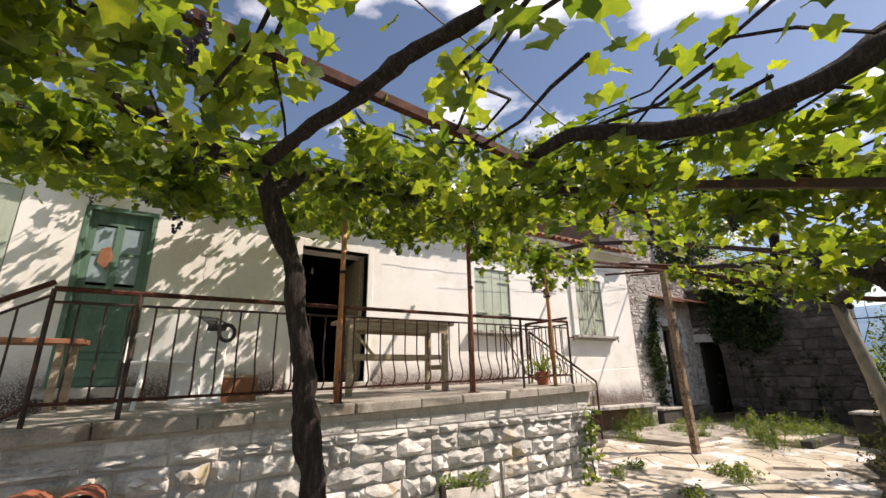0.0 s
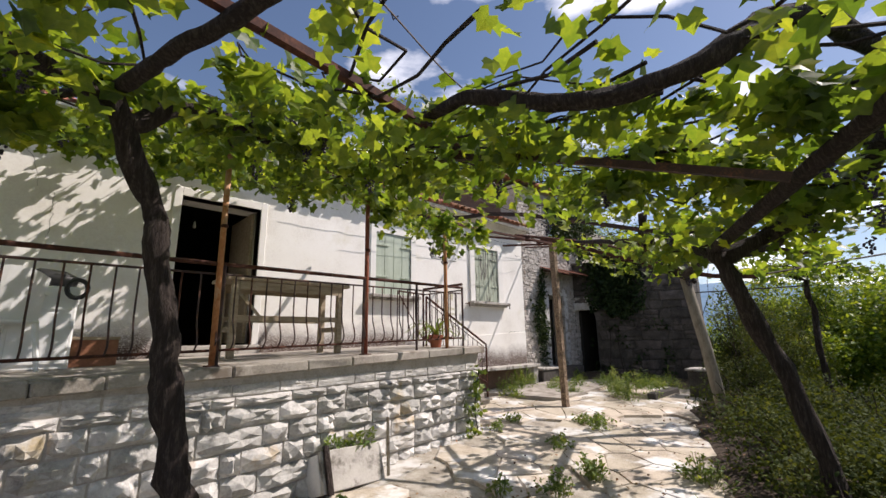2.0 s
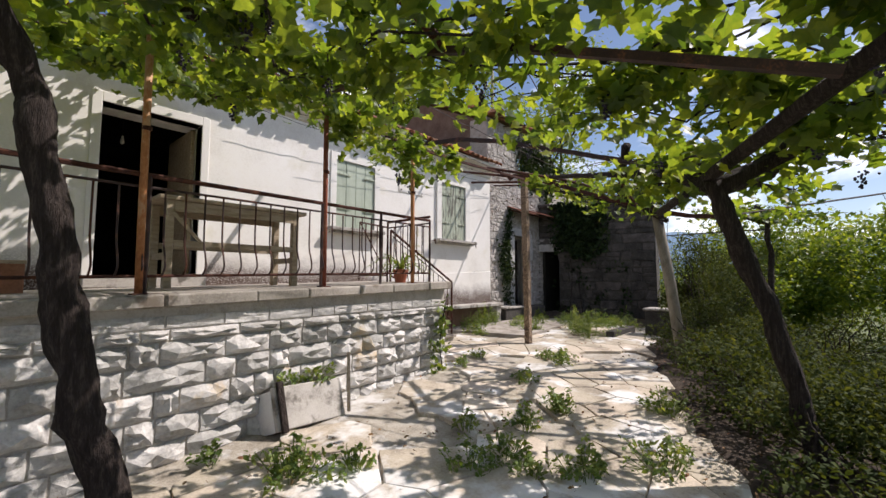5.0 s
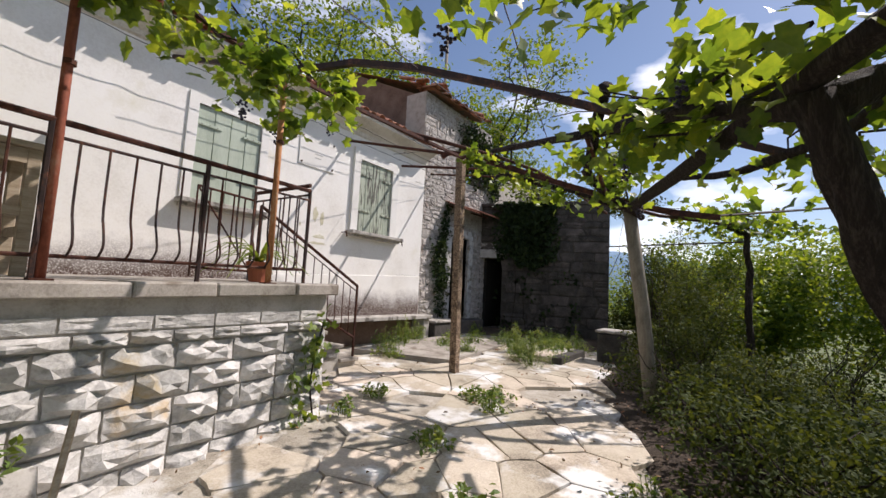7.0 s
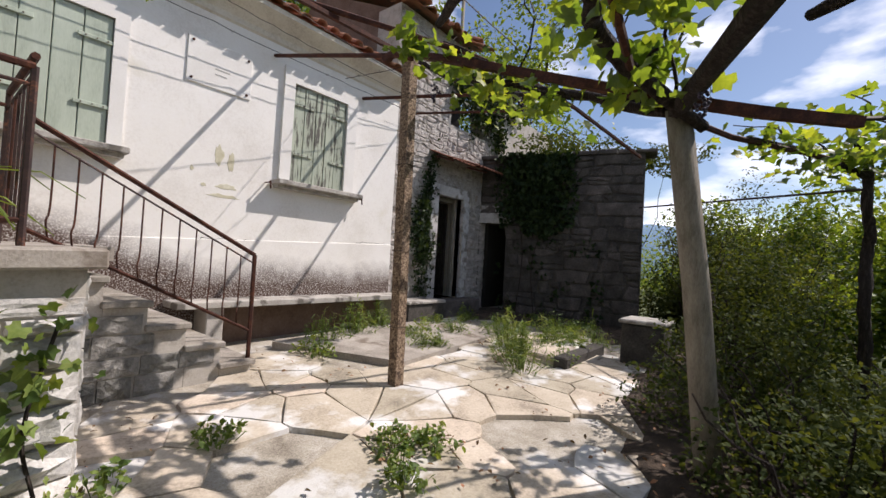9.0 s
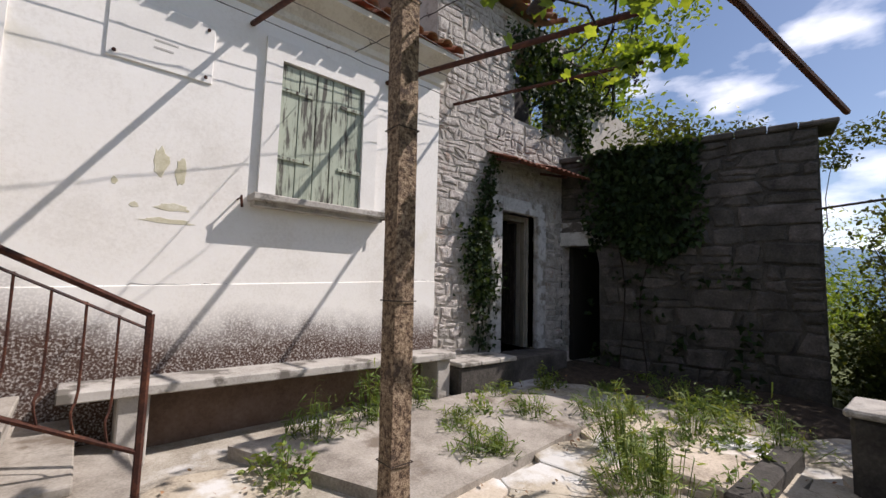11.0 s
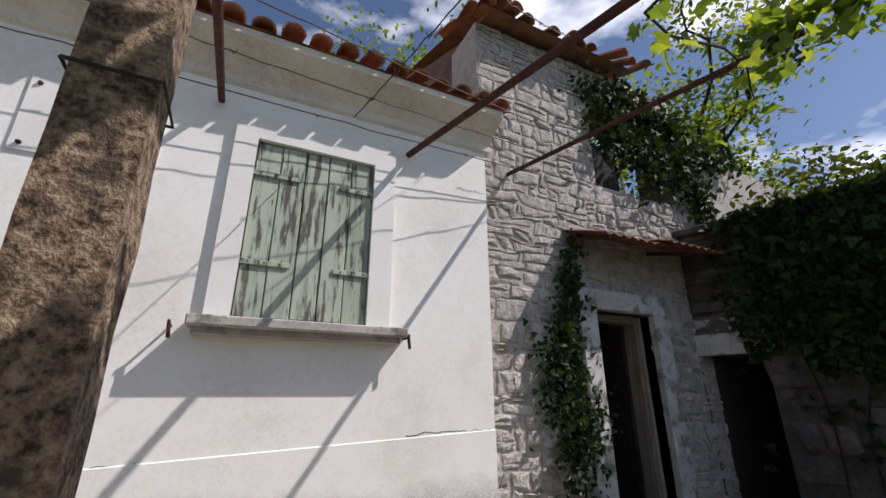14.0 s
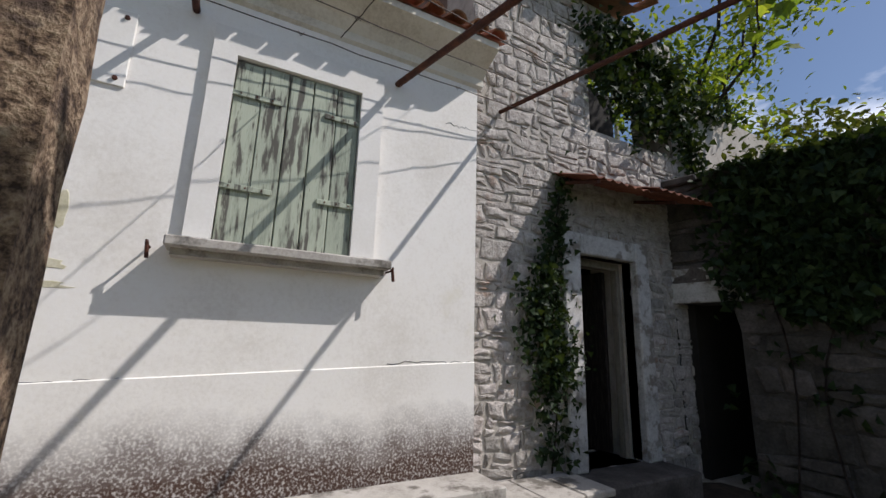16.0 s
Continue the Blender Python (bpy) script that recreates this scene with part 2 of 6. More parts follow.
IVYLEAF = material("ivy_leaf", [(0.009, 0.019, 0.007), (0.02, 0.038, 0.012), (0.042, 0.068, 0.022)], 0.6, 3.0, 30, 0.2, 0.003, spread=0.45, island=True, translucent=0.15, spec=0.2)
WEEDLEAF = material("weed_leaf", [(0.06, 0.10, 0.02), (0.11, 0.17, 0.04), (0.20, 0.23, 0.09)], 0.6, 3.0, 30, 0.1, 0.002, spread=0.4, island=True, translucent=0.3)
DRYLEAF = material("dry_litter", [(0.10, 0.05, 0.025), (0.24, 0.13, 0.06), (0.34, 0.22, 0.12)], 0.8, 5, 40, 0.1, 0.002, spread=0.4, island=True)
GRAPE = material("dark_grape", [(0.012, 0.010, 0.022), (0.03, 0.022, 0.045), (0.06, 0.05, 0.08)], 0.4, 20, 80, 0.1, 0.001, spread=0.3, island=True)
TILE = material("terracotta_tile", [(0.16, 0.07, 0.04), (0.34, 0.15, 0.085), (0.42, 0.22, 0.13)], 0.88, 6, 50, 0.5, 0.006, spread=0.3,
                second=(0.14, 0.12, 0.09), second_scale=4.0, second_at=0.57)
REDTILE = material("new_red_tile", [(0.14, 0.05, 0.03), (0.30, 0.10, 0.055), (0.40, 0.17, 0.10)], 0.8, 6, 50, 0.4, 0.004, spread=0.2)
POTCLAY = material("orange_pot_clay", [(0.34, 0.10, 0.055), (0.46, 0.15, 0.08)], 0.7, 8, 60, 0.2, 0.003)
WHITEPLASTIC = material("white_plastic", [(0.74, 0.74, 0.72), (0.83, 0.83, 0.82)], 0.42, 4, 60, 0.08, 0.002)
BLACK = material("black_rubber", [(0.012, 0.012, 0.012), (0.03, 0.03, 0.03)], 0.5, 9, 60, 0.2, 0.002)
MARBLE = material("white_stone_trough", [(0.50, 0.48, 0.46), (0.70, 0.68, 0.66), (0.76, 0.75, 0.73)], 0.75, 4, 50, 0.3, 0.004)
# near-black base stands in for the darkness of unlit rooms
INSIDE = material("unlit_interior_black", [(0.012, 0.010, 0.008), (0.03, 0.025, 0.02)], 0.95, 2, 30, 0.4, 0.01)
# aerial haze is mixed into the ridge's base colour
HILL = material("haze_blue_hill", [(0.12, 0.20, 0.30), (0.17, 0.27, 0.38), (0.22, 0.32, 0.43)], 1.0, 0.012, 0.1, 0.0)
SLOPE = material("rough_slope", [(0.05, 0.07, 0.02), (0.10, 0.12, 0.04), (0.15, 0.15, 0.06)], 0.95, 0.6, 9, 0.6, 0.05)
WIRE = material("old_wire", [(0.03, 0.022, 0.018), (0.07, 0.05, 0.04)], 0.7, 20, 60, 0.2, 0.001, metal=0.4)
GLASS = material("dusty_glass", [(0.22, 0.30, 0.33), (0.34, 0.42, 0.45)], 0.15, 3, 30, 0.05, 0.001, spec=0.6)
BRASS = material("dull_bulb", [(0.6, 0.55, 0.45), (0.7, 0.66, 0.55)], 0.3, 5, 40, 0.05, 0.001)
RUSTSHEET = material("rusty_sheet", [(0.06, 0.022, 0.014), (0.16, 0.055, 0.03), (0.26, 0.11, 0.06)], 0.85, 5, 60, 0.5, 0.005)
BROWNWALL = material("brown_gable_plaster", [(0.09, 0.055, 0.04), (0.17, 0.11, 0.08), (0.24, 0.17, 0.13)], 0.95, 3, 40, 0.7, 0.015)
INK = material("engraved_grey", [(0.40, 0.38, 0.35), (0.48, 0.46, 0.43)], 0.9, 9, 60, 0.1, 0.001)


# ---- building tools ----
class Geo:
    """Collects vertices and faces of one mesh."""

    def __init__(self):
        self.v, self.f = [], []

    def add(self, verts, faces):
        k = len(self.v)
        self.v += [tuple(p) for p in verts]
        self.f += [tuple(i + k for i in f) for f in faces]
        return self

    def box(self, x0, y0, z0, x1, y1, z1, m=None, bevel=0.0):
        if bevel:
            return self.bevel_box(x0, y0, z0, x1, y1, z1, bevel, m)
        p = [Vector(c) for c in ((x0, y0, z0), (x1, y0, z0), (x1, y1, z0), (x0, y1, z0), (x0, y0, z1), (x1, y0, z1), (x1, y1, z1), (x0, y1, z1))]
        if m:
            p = [m @ q for q in p]
        return self.add(p, ((3, 2, 1, 0), (4, 5, 6, 7), (0, 1, 5, 4), (1, 2, 6, 5), (2, 3, 7, 6), (3, 0, 4, 7)))

    def bevel_box(self, x0, y0, z0, x1, y1, z1, b, m=None):
        bm = bmesh.new()
        bmesh.ops.create_cube(bm, size=1)
        for q in bm.verts:
            q.co = Vector(((x0 + x1) / 2 + q.co.x * (x1 - x0), (y0 + y1) / 2 + q.co.y * (y1 - y0), (z0 + z1) / 2 + q.co.z * (z1 - z0)))
        bmesh.ops.bevel(bm, geom=bm.edges[:], offset=b, segments=1, affect="EDGES")
        bm.verts.index_update()
        vs = [(m @ q.co) if m else q.co.copy() for q in bm.verts]
        fs = [[q.index for q in f.verts] for f in bm.faces]
        bm.free()
        return self.add(vs, fs)

    def tube(self, pts, radii, n=8, wobble=0.0, caps=True):
        pts = [Vector(p) for p in pts]
        if not isinstance(radii, (list, tuple)):
            radii = [radii] * len(pts)
        side = None
        rings = []
        for i, p in enumerate(pts):
            d = (pts[min(i + 1, len(pts) - 1)] - pts[max(i - 1, 0)]).normalized()
            if side is None:
                side = d.orthogonal().normalized()
            side = (side - d * side.dot(d)).normalized()
            up = d.cross(side)
            ring = []
            for j in range(n):
                a = 2 * math.pi * j / n
                r = radii[i]
                if wobble:
                    r *= 1 + wobble * noise.noise(Vector((p.x * 6 + 3 * math.cos(a), p.y * 6 + 3 * math.sin(a), p.z * 6)))
                ring.append(p + (side * math.cos(a) + up * math.sin(a)) * r)
            rings.append(ring)
        k = [q for r in rings for q in r]
        f = []
        for i in range(len(pts) - 1):
            for j in range(n):
                f.append((i * n + j, i * n + (j + 1) % n, (i + 1) * n + (j + 1) % n, (i + 1) * n + j))
        if caps:
            f.append(tuple(reversed(range(n))))
            f.append(tuple((len(pts) - 1) * n + j for j in range(n)))
        return self.add(k, f)

    def mesh(self, name, smooth=False):
        me = bpy.data.meshes.new(name)
        me.from_pydata(self.v, [], self.f)
        if smooth:
            me.polygons.foreach_set("use_smooth", [True] * len(me.polygons))
        me.update()
        return me


def part(name, g, mat, parent=None, label="", smooth=False):
    """One mesh object from a Geo, in world coordinates, under a thing or a part."""
    me = g.mesh(name, smooth)
    me.materials.append(mat)
    ob = new(name, me)
    if parent:
        ob.parent = parent
        ob.matrix_parent_inverse = Matrix.Translation(-origin_of(parent))
    if label:
        ob["label"] = label
    return ob


def origin_of(ob):
    """Where a parent stands: things stand at their base, parts in the world's origin."""
    return Vector((0, 0, 0)) if ob.parent else Vector(ob.location)


def thing(name, at, label, category, group="", kind=""):
    ob = new(name)
    ob.location = at
    ob.empty_display_size = 0.1
    return tagged(ob, label, category, group, kind)


def structure(name, g, mat, label, category="structure", smooth=False):
    return tagged(part(name, g, mat, None, "", smooth), label, category, "", "structure")


def spline(points, steps=6):
    """A smooth run of points through the given ones."""
    p = [Vector(q) for q in points]
    p = [p[0] * 2 - p[1]] + p + [p[-1] * 2 - p[-2]]
    out = []
    for i in range(1, len(p) - 2):
        for s in range(steps):
            t = s / steps
            a, b, c, d = p[i - 1], p[i], p[i + 1], p[i + 2]
            out.append(0.5 * (2 * b + (c - a) * t + (2 * a - 5 * b + 4 * c - d) * t * t + (3 * b - a - 3 * c + d) * t ** 3))
    out.append(p[-2])
    return out


def taper(n, a, b):
    return [a + (b - a) * i / max(1, n - 1) for i in range(n)]


rnd = random.Random(7)


def ground_z(x, y):
    return 0.02 * (min(x, 13) - 7.4) + 0.05 * (y - 4.5) + 0.03 + 0.02 * noise.noise(Vector((x * 0.8, y * 0.8, 0)))


def leaf_shape(kind):
    """Outline of one leaf in its own plane, tip along +y, as points with a slight fold."""
    if kind == "vine":
        out = [(0, -0.05), (0.28, -0.30), (0.50, -0.05), (0.42, 0.12), (0.55, 0.38), (0.26, 0.42), (0, 0.72),
               (-0.26, 0.42), (-0.55, 0.38), (-0.42, 0.12), (-0.50, -0.05), (-0.28, -0.30)]
    elif kind == "ivy":
        out = [(0, -0.3), (0.45, -0.2), (0.25, 0.15), (0, 0.6), (-0.25, 0.15), (-0.45, -0.2)]
    elif kind == "blade":
        out = [(0.04, -0.5), (0.05, 0.0), (0, 0.6), (-0.05, 0.0), (-0.04, -0.5)]
    else:
        out = [(0, -0.5), (0.25, -0.1), (0.2, 0.25), (0, 0.55), (-0.2, 0.25), (-0.25, -0.1)]
    return out


def leaves(g, spots, kind, size, droop=0.5, spread=0.35, r=None):
    """Adds one leaf at every spot: random turn, folded along its midrib."""
    r = r or rnd
    shape = leaf_shape(kind)
    n = len(shape)
    for p in spots:
        s = size * (1 + r.uniform(-spread, spread))
        e = Euler((r.gauss(-droop, 0.55), r.gauss(0, 0.5), r.uniform(0, 6.2832))).to_matrix()
        fold = r.uniform(0.05, 0.35)
        pts = [(0, 0.1, 0)] + [(x, y, fold * abs(x) - 0.25 * y * y) for x, y in shape]
        v = [Vector(p) + e @ (Vector(q) * s) for q in pts]
        if kind in ("vine", "ivy"):
            g.add(v, [(0, i + 1, (i + 1) % n + 1) for i in range(n)])
        else:
            g.add(v[1:], [tuple(range(n))])
    return g


def blob_points(center, radii, count, r, shell=0.5):
    """Points scattered through an uneven ellipsoid, thicker towards its skin."""
    out = []
    c = Vector(center)
    while len(out) < count:
        d = Vector((r.gauss(0, 1), r.gauss(0, 1), r.gauss(0, 1))).normalized()
        k = r.uniform(shell, 1.0) * (1 + 0.35 * noise.noise(d * 2.2 + c))
        out.append(c + Vector((d.x * radii[0], d.y * radii[1], d.z * radii[2])) * k)
    return out


# ---- ground and distance ----
def hedge_edge(x):
    return 0.55 + (x - 3.8) * 0.42 if x < 8.4 else 2.5 + (x - 8.4) * 0.1


def land_z(x, y):
    z = ground_z(max(-6, min(x, 14)), max(-3, min(y, 9)))
    drop = max(0.0, hedge_edge(max(x, 0)) - 0.8 - y)
    far = max(0.0, math.hypot(x - 4, y - 4) - 25)
    return z - min(drop * 0.22, 5.0) - min(far * 0.08, 30)


g = Geo()
xs = [-3000, -900, -300, -120, -60, -30, -18] + [-12 + 0.8 * i for i in range(46)] + [30, 45, 80, 160, 400, 1200, 3500]
ys = [-3500, -1200, -400, -150, -70, -40, -24] + [-16 + 0.8 * i for i in range(34)] + [16, 30, 60, 150, 500, 2000]
for y in ys:
    for x in xs:
        g.v.append((x, y, land_z(x, y) - 0.04))
nx = len(xs)
for j in range(len(ys) - 1):
    for i in range(nx - 1):
        g.f.append((j * nx + i, j * nx + i + 1, (j + 1) * nx + i + 1, (j + 1) * nx + i))
land = structure("ground", g, EARTH, "dusty earth yard with worn mortar and grit", "ground", True)
land.data.materials.append(SLOPE)
for f in land.data.polygons:
    c = f.center
    if c.y < hedge_edge(max(c.x, 0)) - 0.9 or c.x > 12.4 or c.y > 12 or c.x < -7:
        f.material_index = 1

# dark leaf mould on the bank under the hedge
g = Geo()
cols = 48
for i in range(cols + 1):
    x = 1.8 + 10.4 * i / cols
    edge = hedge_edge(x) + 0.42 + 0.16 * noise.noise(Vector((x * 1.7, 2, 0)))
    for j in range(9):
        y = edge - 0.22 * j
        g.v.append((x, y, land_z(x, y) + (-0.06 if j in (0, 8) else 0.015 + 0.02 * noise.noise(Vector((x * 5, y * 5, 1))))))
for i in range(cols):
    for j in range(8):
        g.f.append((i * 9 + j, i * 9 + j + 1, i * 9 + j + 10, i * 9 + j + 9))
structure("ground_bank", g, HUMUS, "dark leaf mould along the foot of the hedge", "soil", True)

# long ridges beyond the valley; distance haze is in their blue colour
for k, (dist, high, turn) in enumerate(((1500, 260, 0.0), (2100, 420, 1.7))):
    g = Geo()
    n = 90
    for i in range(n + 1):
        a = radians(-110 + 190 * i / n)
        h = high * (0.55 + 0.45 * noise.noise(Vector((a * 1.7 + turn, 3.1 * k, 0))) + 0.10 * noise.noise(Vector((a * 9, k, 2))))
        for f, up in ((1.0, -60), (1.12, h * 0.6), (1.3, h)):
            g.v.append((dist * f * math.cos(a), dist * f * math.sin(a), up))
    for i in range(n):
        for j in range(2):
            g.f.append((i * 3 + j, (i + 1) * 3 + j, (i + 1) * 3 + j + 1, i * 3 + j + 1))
    structure("backdrop", g, HILL, "mountain ridge far across the valley, coloured haze-blue", "mountain", True)


# ---- house ----
WALL_Y = 6.7


def wall_with_openings(x0, x1, z0, z1, y0, y1, holes):
    """A thick wall along x with rectangular openings (xa, xb, za, zb) right through it."""
    cx = sorted({x0, x1, *[h[0] for h in holes], *[h[1] for h in holes]})
    cz = sorted({z0, z1, *[h[2] for h in holes], *[h[3] for h in holes]})
    g = Geo()

    def open_cell(i, j):
        if not (0 <= i < len(cx) - 1 and 0 <= j < len(cz) - 1):
            return True
        mx, mz = (cx[i] + cx[i + 1]) / 2, (cz[j] + cz[j + 1]) / 2
        return any(h[0] < mx < h[1] and h[2] < mz < h[3] for h in holes)

    for i in range(len(cx) - 1):
        for j in range(len(cz) - 1):
            if open_cell(i, j):
                continue
            a, b, c, d = cx[i], cx[i + 1], cz[j], cz[j + 1]
            g.add([(a, y0, c), (b, y0, c), (b, y0, d), (a, y0, d)], [(0, 1, 2, 3)])
            g.add([(a, y1, c), (b, y1, c), (b, y1, d), (a, y1, d)], [(3, 2, 1, 0)])
            if open_cell(i - 1, j):
                g.add([(a, y0, c), (a, y0, d), (a, y1, d), (a, y1, c)], [(0, 1, 2, 3)])
            if open_cell(i + 1, j):
                g.add([(b, y0, c), (b, y1, c), (b, y1, d), (b, y0, d)], [(0, 1, 2, 3)])
            if open_cell(i, j - 1):
                g.add([(a, y0, c), (a, y1, c), (b, y1, c), (b, y0, c)], [(0, 1, 2, 3)])
            if open_cell(i, j + 1):
                g.add([(a, y0, d), (b, y0, d), (b, y1, d), (a, y1, d)], [(0, 1, 2, 3)])
    return g


GREEN = (-1.47, -0.69, 1.20, 3.45)
DARK = (1.24, 2.33, 1.20, 3.28)
W0, W1, W2 = (-2.95, -2.08, 2.22, 3.56), (4.52, 5.38, 2.08, 3.30), (7.28, 8.14, 2.09, 3.37)
house = structure("wall_north", wall_with_openings(-6.0, 9.2, -0.6, 4.0, WALL_Y, WALL_Y + 0.5, [GREEN, DARK, W0, W1, W2]),
                  PLASTER, "limewashed white plaster house wall with damp-stained foot", "wall")
# shallow plinth band below the ledge line
g = Geo()
g.add([(4.9, WALL_Y - 0.010, -0.5), (9.2, WALL_Y - 0.010, -0.5), (9.2, WALL_Y - 0.010, 1.385), (4.9, WALL_Y - 0.010, 1.20),
       (4.9, WALL_Y + 0.002, -0.5), (9.2, WALL_Y + 0.002, -0.5), (9.2, WALL_Y + 0.002, 1.392), (4.9, WALL_Y + 0.002, 1.207)],
      ((0, 1, 2, 3), (1, 5, 6, 2), (0, 3, 7, 4), (3, 2, 6, 7)))
structure("trim_plinth", g, PLASTER, "slightly proud white plaster plinth with dark damp stains", "trim")
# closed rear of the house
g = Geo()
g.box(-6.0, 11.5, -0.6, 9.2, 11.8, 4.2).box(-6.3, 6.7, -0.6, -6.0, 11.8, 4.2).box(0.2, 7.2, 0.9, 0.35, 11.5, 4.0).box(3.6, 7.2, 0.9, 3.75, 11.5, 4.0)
structure("wall_inner", g, INSIDE, "inner room walls coloured near-black as if unlit", "wall")
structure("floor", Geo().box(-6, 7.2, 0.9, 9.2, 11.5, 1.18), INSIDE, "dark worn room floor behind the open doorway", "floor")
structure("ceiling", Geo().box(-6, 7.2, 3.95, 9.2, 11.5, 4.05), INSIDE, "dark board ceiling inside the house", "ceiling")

# cornice: a cove swept along the eaves
g = Geo()
prof = [(0, 3.78), (-0.03, 3.80), (-0.035, 3.86), (-0.10, 3.93), (-0.22, 3.99), (-0.28, 4.02), (-0.28, 4.08), (0.4, 4.10)]
for x in (-6.2, 9.24):
    g.v += [(x, WALL_Y + a, b) for a, b in prof]
n = len(prof)
g.f += [(i, i + 1, n + i + 1, n + i) for i in range(n - 1)] + [tuple(range(n)), tuple(reversed(range(n, 2 * n)))]
structure("trim_cornice", g, CORNICE, "weathered cream plaster cove cornice under the eaves", "cornice")


def barrel(m, length, r0, r1, thick=0.014, n=6):
    """A half-round clay tile along +y."""
    v, f = [], []
    for y, r in ((0, r0), (length, r1)):
        for rr in (r, r - thick):
            for i in range(n + 1):
                a = math.pi * i / n
                v.append(m @ Vector((math.cos(a) * rr, y, math.sin(a) * rr * 0.8)))
    k = n + 1
    for i in range(n):
        f += [(i, i + 1, 2 * k + i + 1, 2 * k + i), (k + i + 1, k + i, 3 * k + i, 3 * k + i + 1), (i + 1, i, k + i, k + i + 1),
              (2 * k + i, 2 * k + i + 1, 3 * k + i + 1, 3 * k + i)]
    f += [(0, 2 * k, 3 * k, k), (n, k + n, 3 * k + n, 2 * k + n)]
    return v, f


roof = structure("roof", Geo().add([(-6.3, 6.40, 4.085), (9.3, 6.40, 4.085), (9.3, 9.2, 5.4), (-6.3, 9.2, 5.4), (9.3, 11.9, 4.1), (-6.3, 11.9, 4.1)],
                                   ((0, 1, 2, 3), (3, 2, 4, 5))), TILE, "old brown clay barrel tile roof", "roof")
g = Geo()
for i in range(78):
    x = -6.2 + 0.2 * i
    lean = rnd.uniform(-0.02, 0.02)
    m = pose(x, 6.36 + rnd.uniform(-0.025, 0.02), 4.095 + rnd.uniform(-0.008, 0.012), 25 + rnd.uniform(-3, 2), rnd.uniform(-4, 4), rnd.uniform(-3, 3))
    v, f = barrel(m, 0.42, 0.085, 0.07)
    part("roof_tile", Geo().add(v, f), TILE, roof)
    for j in range(1, 6):
        v, f = barrel(pose(x + rnd.uniform(-0.01, 0.01), 6.36 + 0.34 * j, 4.095 + 0.16 * j + 0.01, 25, 0, 0), 0.42, 0.085, 0.07)
        g.add(v, f)
tagged(part("roof_tiles_upper", g, TILE, roof), kind="stuff")


def plank_shutter(name, x0, x1, z0, z1, y, mat, label, planks, two=True, straps=True):
    """A pair of closed ledged shutters of upright planks, with strap hinges."""
    t = thing(name, (0.5 * (x0 + x1), y, z0), label, "shutter")
    w = (x1 - x0) / planks
    for i in range(planks):
        gap = 0.006 if i != planks // 2 else 0.012
        drop = rnd.uniform(0, 0.012)
        gg = Geo().box(x0 + i * w + gap / 2, y - rnd.uniform(0, 0.006), z0 + drop, x0 + (i + 1) * w - gap / 2, y + 0.03, z1 - rnd.uniform(0, 0.01), None, 0.004)
        part("plank", gg, mat, t)
    if straps:
        for z in (z0 + 0.32 * (z1 - z0) * 0.9, z0 + 0.80 * (z1 - z0)):
            for a, b in ((x0 - 0.02, x0 + 0.36 * (x1 - x0)), (x1 - 0.30 * (x1 - x0), x1 + 0.02)):
                st = part("strap", Geo().box(a, y - 0.022, z - 0.018, b, y - 0.007, z + 0.018, None, 0.003), mat, t)
                for k in range(3):
                    px = a + (b - a) * (0.2 + 0.3 * k)
                    part("nail", Geo().tube([(px, y - 0.029, z), (px, y - 0.018, z)], 0.006, 6), RUST, st)
                hx = a if a < x0 else b
                part("hinge_pin", Geo().tube([(hx, y - 0.015, z - 0.035), (hx, y - 0.015, z + 0.035)], 0.010, 6), RUST, st)
    return t


# raised plaster surround and sill of the shuttered window
g = Geo()
for a in ((7.13, 2.05, 7.28, 3.56), (8.14, 2.05, 8.31, 3.56), (7.28, 3.37, 8.14, 3.56)):
    g.box(a[0], WALL_Y - 0.045, a[1], a[2], WALL_Y + 0.01, a[3])
g.box(7.28, WALL_Y + 0.10, 2.05, 8.14, WALL_Y + 0.14, 3.37)
structure("window_1", g, PLASTER_PLAIN, "raised white plaster surround of a shuttered window", "window")
plank_shutter("window_shutter", 7.285, 8.135, 2.095, 3.365, WALL_Y - 0.01, SHUTTER, "closed pair of flaking pale green plank shutters", 5)


def sill(x0, x1, z, deep, mat, label):
    g = Geo().box(x0, WALL_Y - deep, z - 0.06, x1, WALL_Y + 0.05, z, None, 0.008)
    g.box(x0 + 0.03, WALL_Y - deep * 0.6, z - 0.10, x1 - 0.03, WALL_Y + 0.02, z - 0.06)
    ob = part("window_sill", g, mat)
    return tagged(ob, label, "sill")


sill(7.06, 8.40, 2.075, 0.19, CONCRETE, "weathered grey stone window sill under green shutters")
for x in (6.98, 8.43):
    t = thing("shutter_hook", (x, WALL_Y, 2.0), "small rusty iron shutter hook set in plaster", "hook", "shutter hooks")
    part("pin", Geo().tube(spline([(x, WALL_Y + 0.02, 2.02), (x, WALL_Y - 0.12, 2.02), (x, WALL_Y - 0.13, 2.04)], 4), 0.008, 6), RUST, t)
    part("catch", Geo().tube([(x, WALL_Y - 0.12, 2.03), (x + 0.01, WALL_Y - 0.125, 1.94)], 0.011, 6), RUST, t)

# terrace windows
plank_shutter("window_shutter", W1[0] + 0.005, W1[1] - 0.005, W1[2] + 0.01, W1[3] - 0.005, WALL_Y + 0.01, SHUTTER_PALE, "closed pale green painted shutters above terrace", 4)
g = Geo().box(W1[0] - 0.12, WALL_Y - 0.02, W1[2], W1[0], WALL_Y + 0.01, W1[3] + 0.12).box(W1[1], WALL_Y - 0.02, W1[2], W1[1] + 0.12, WALL_Y + 0.01, W1[3] + 0.12)
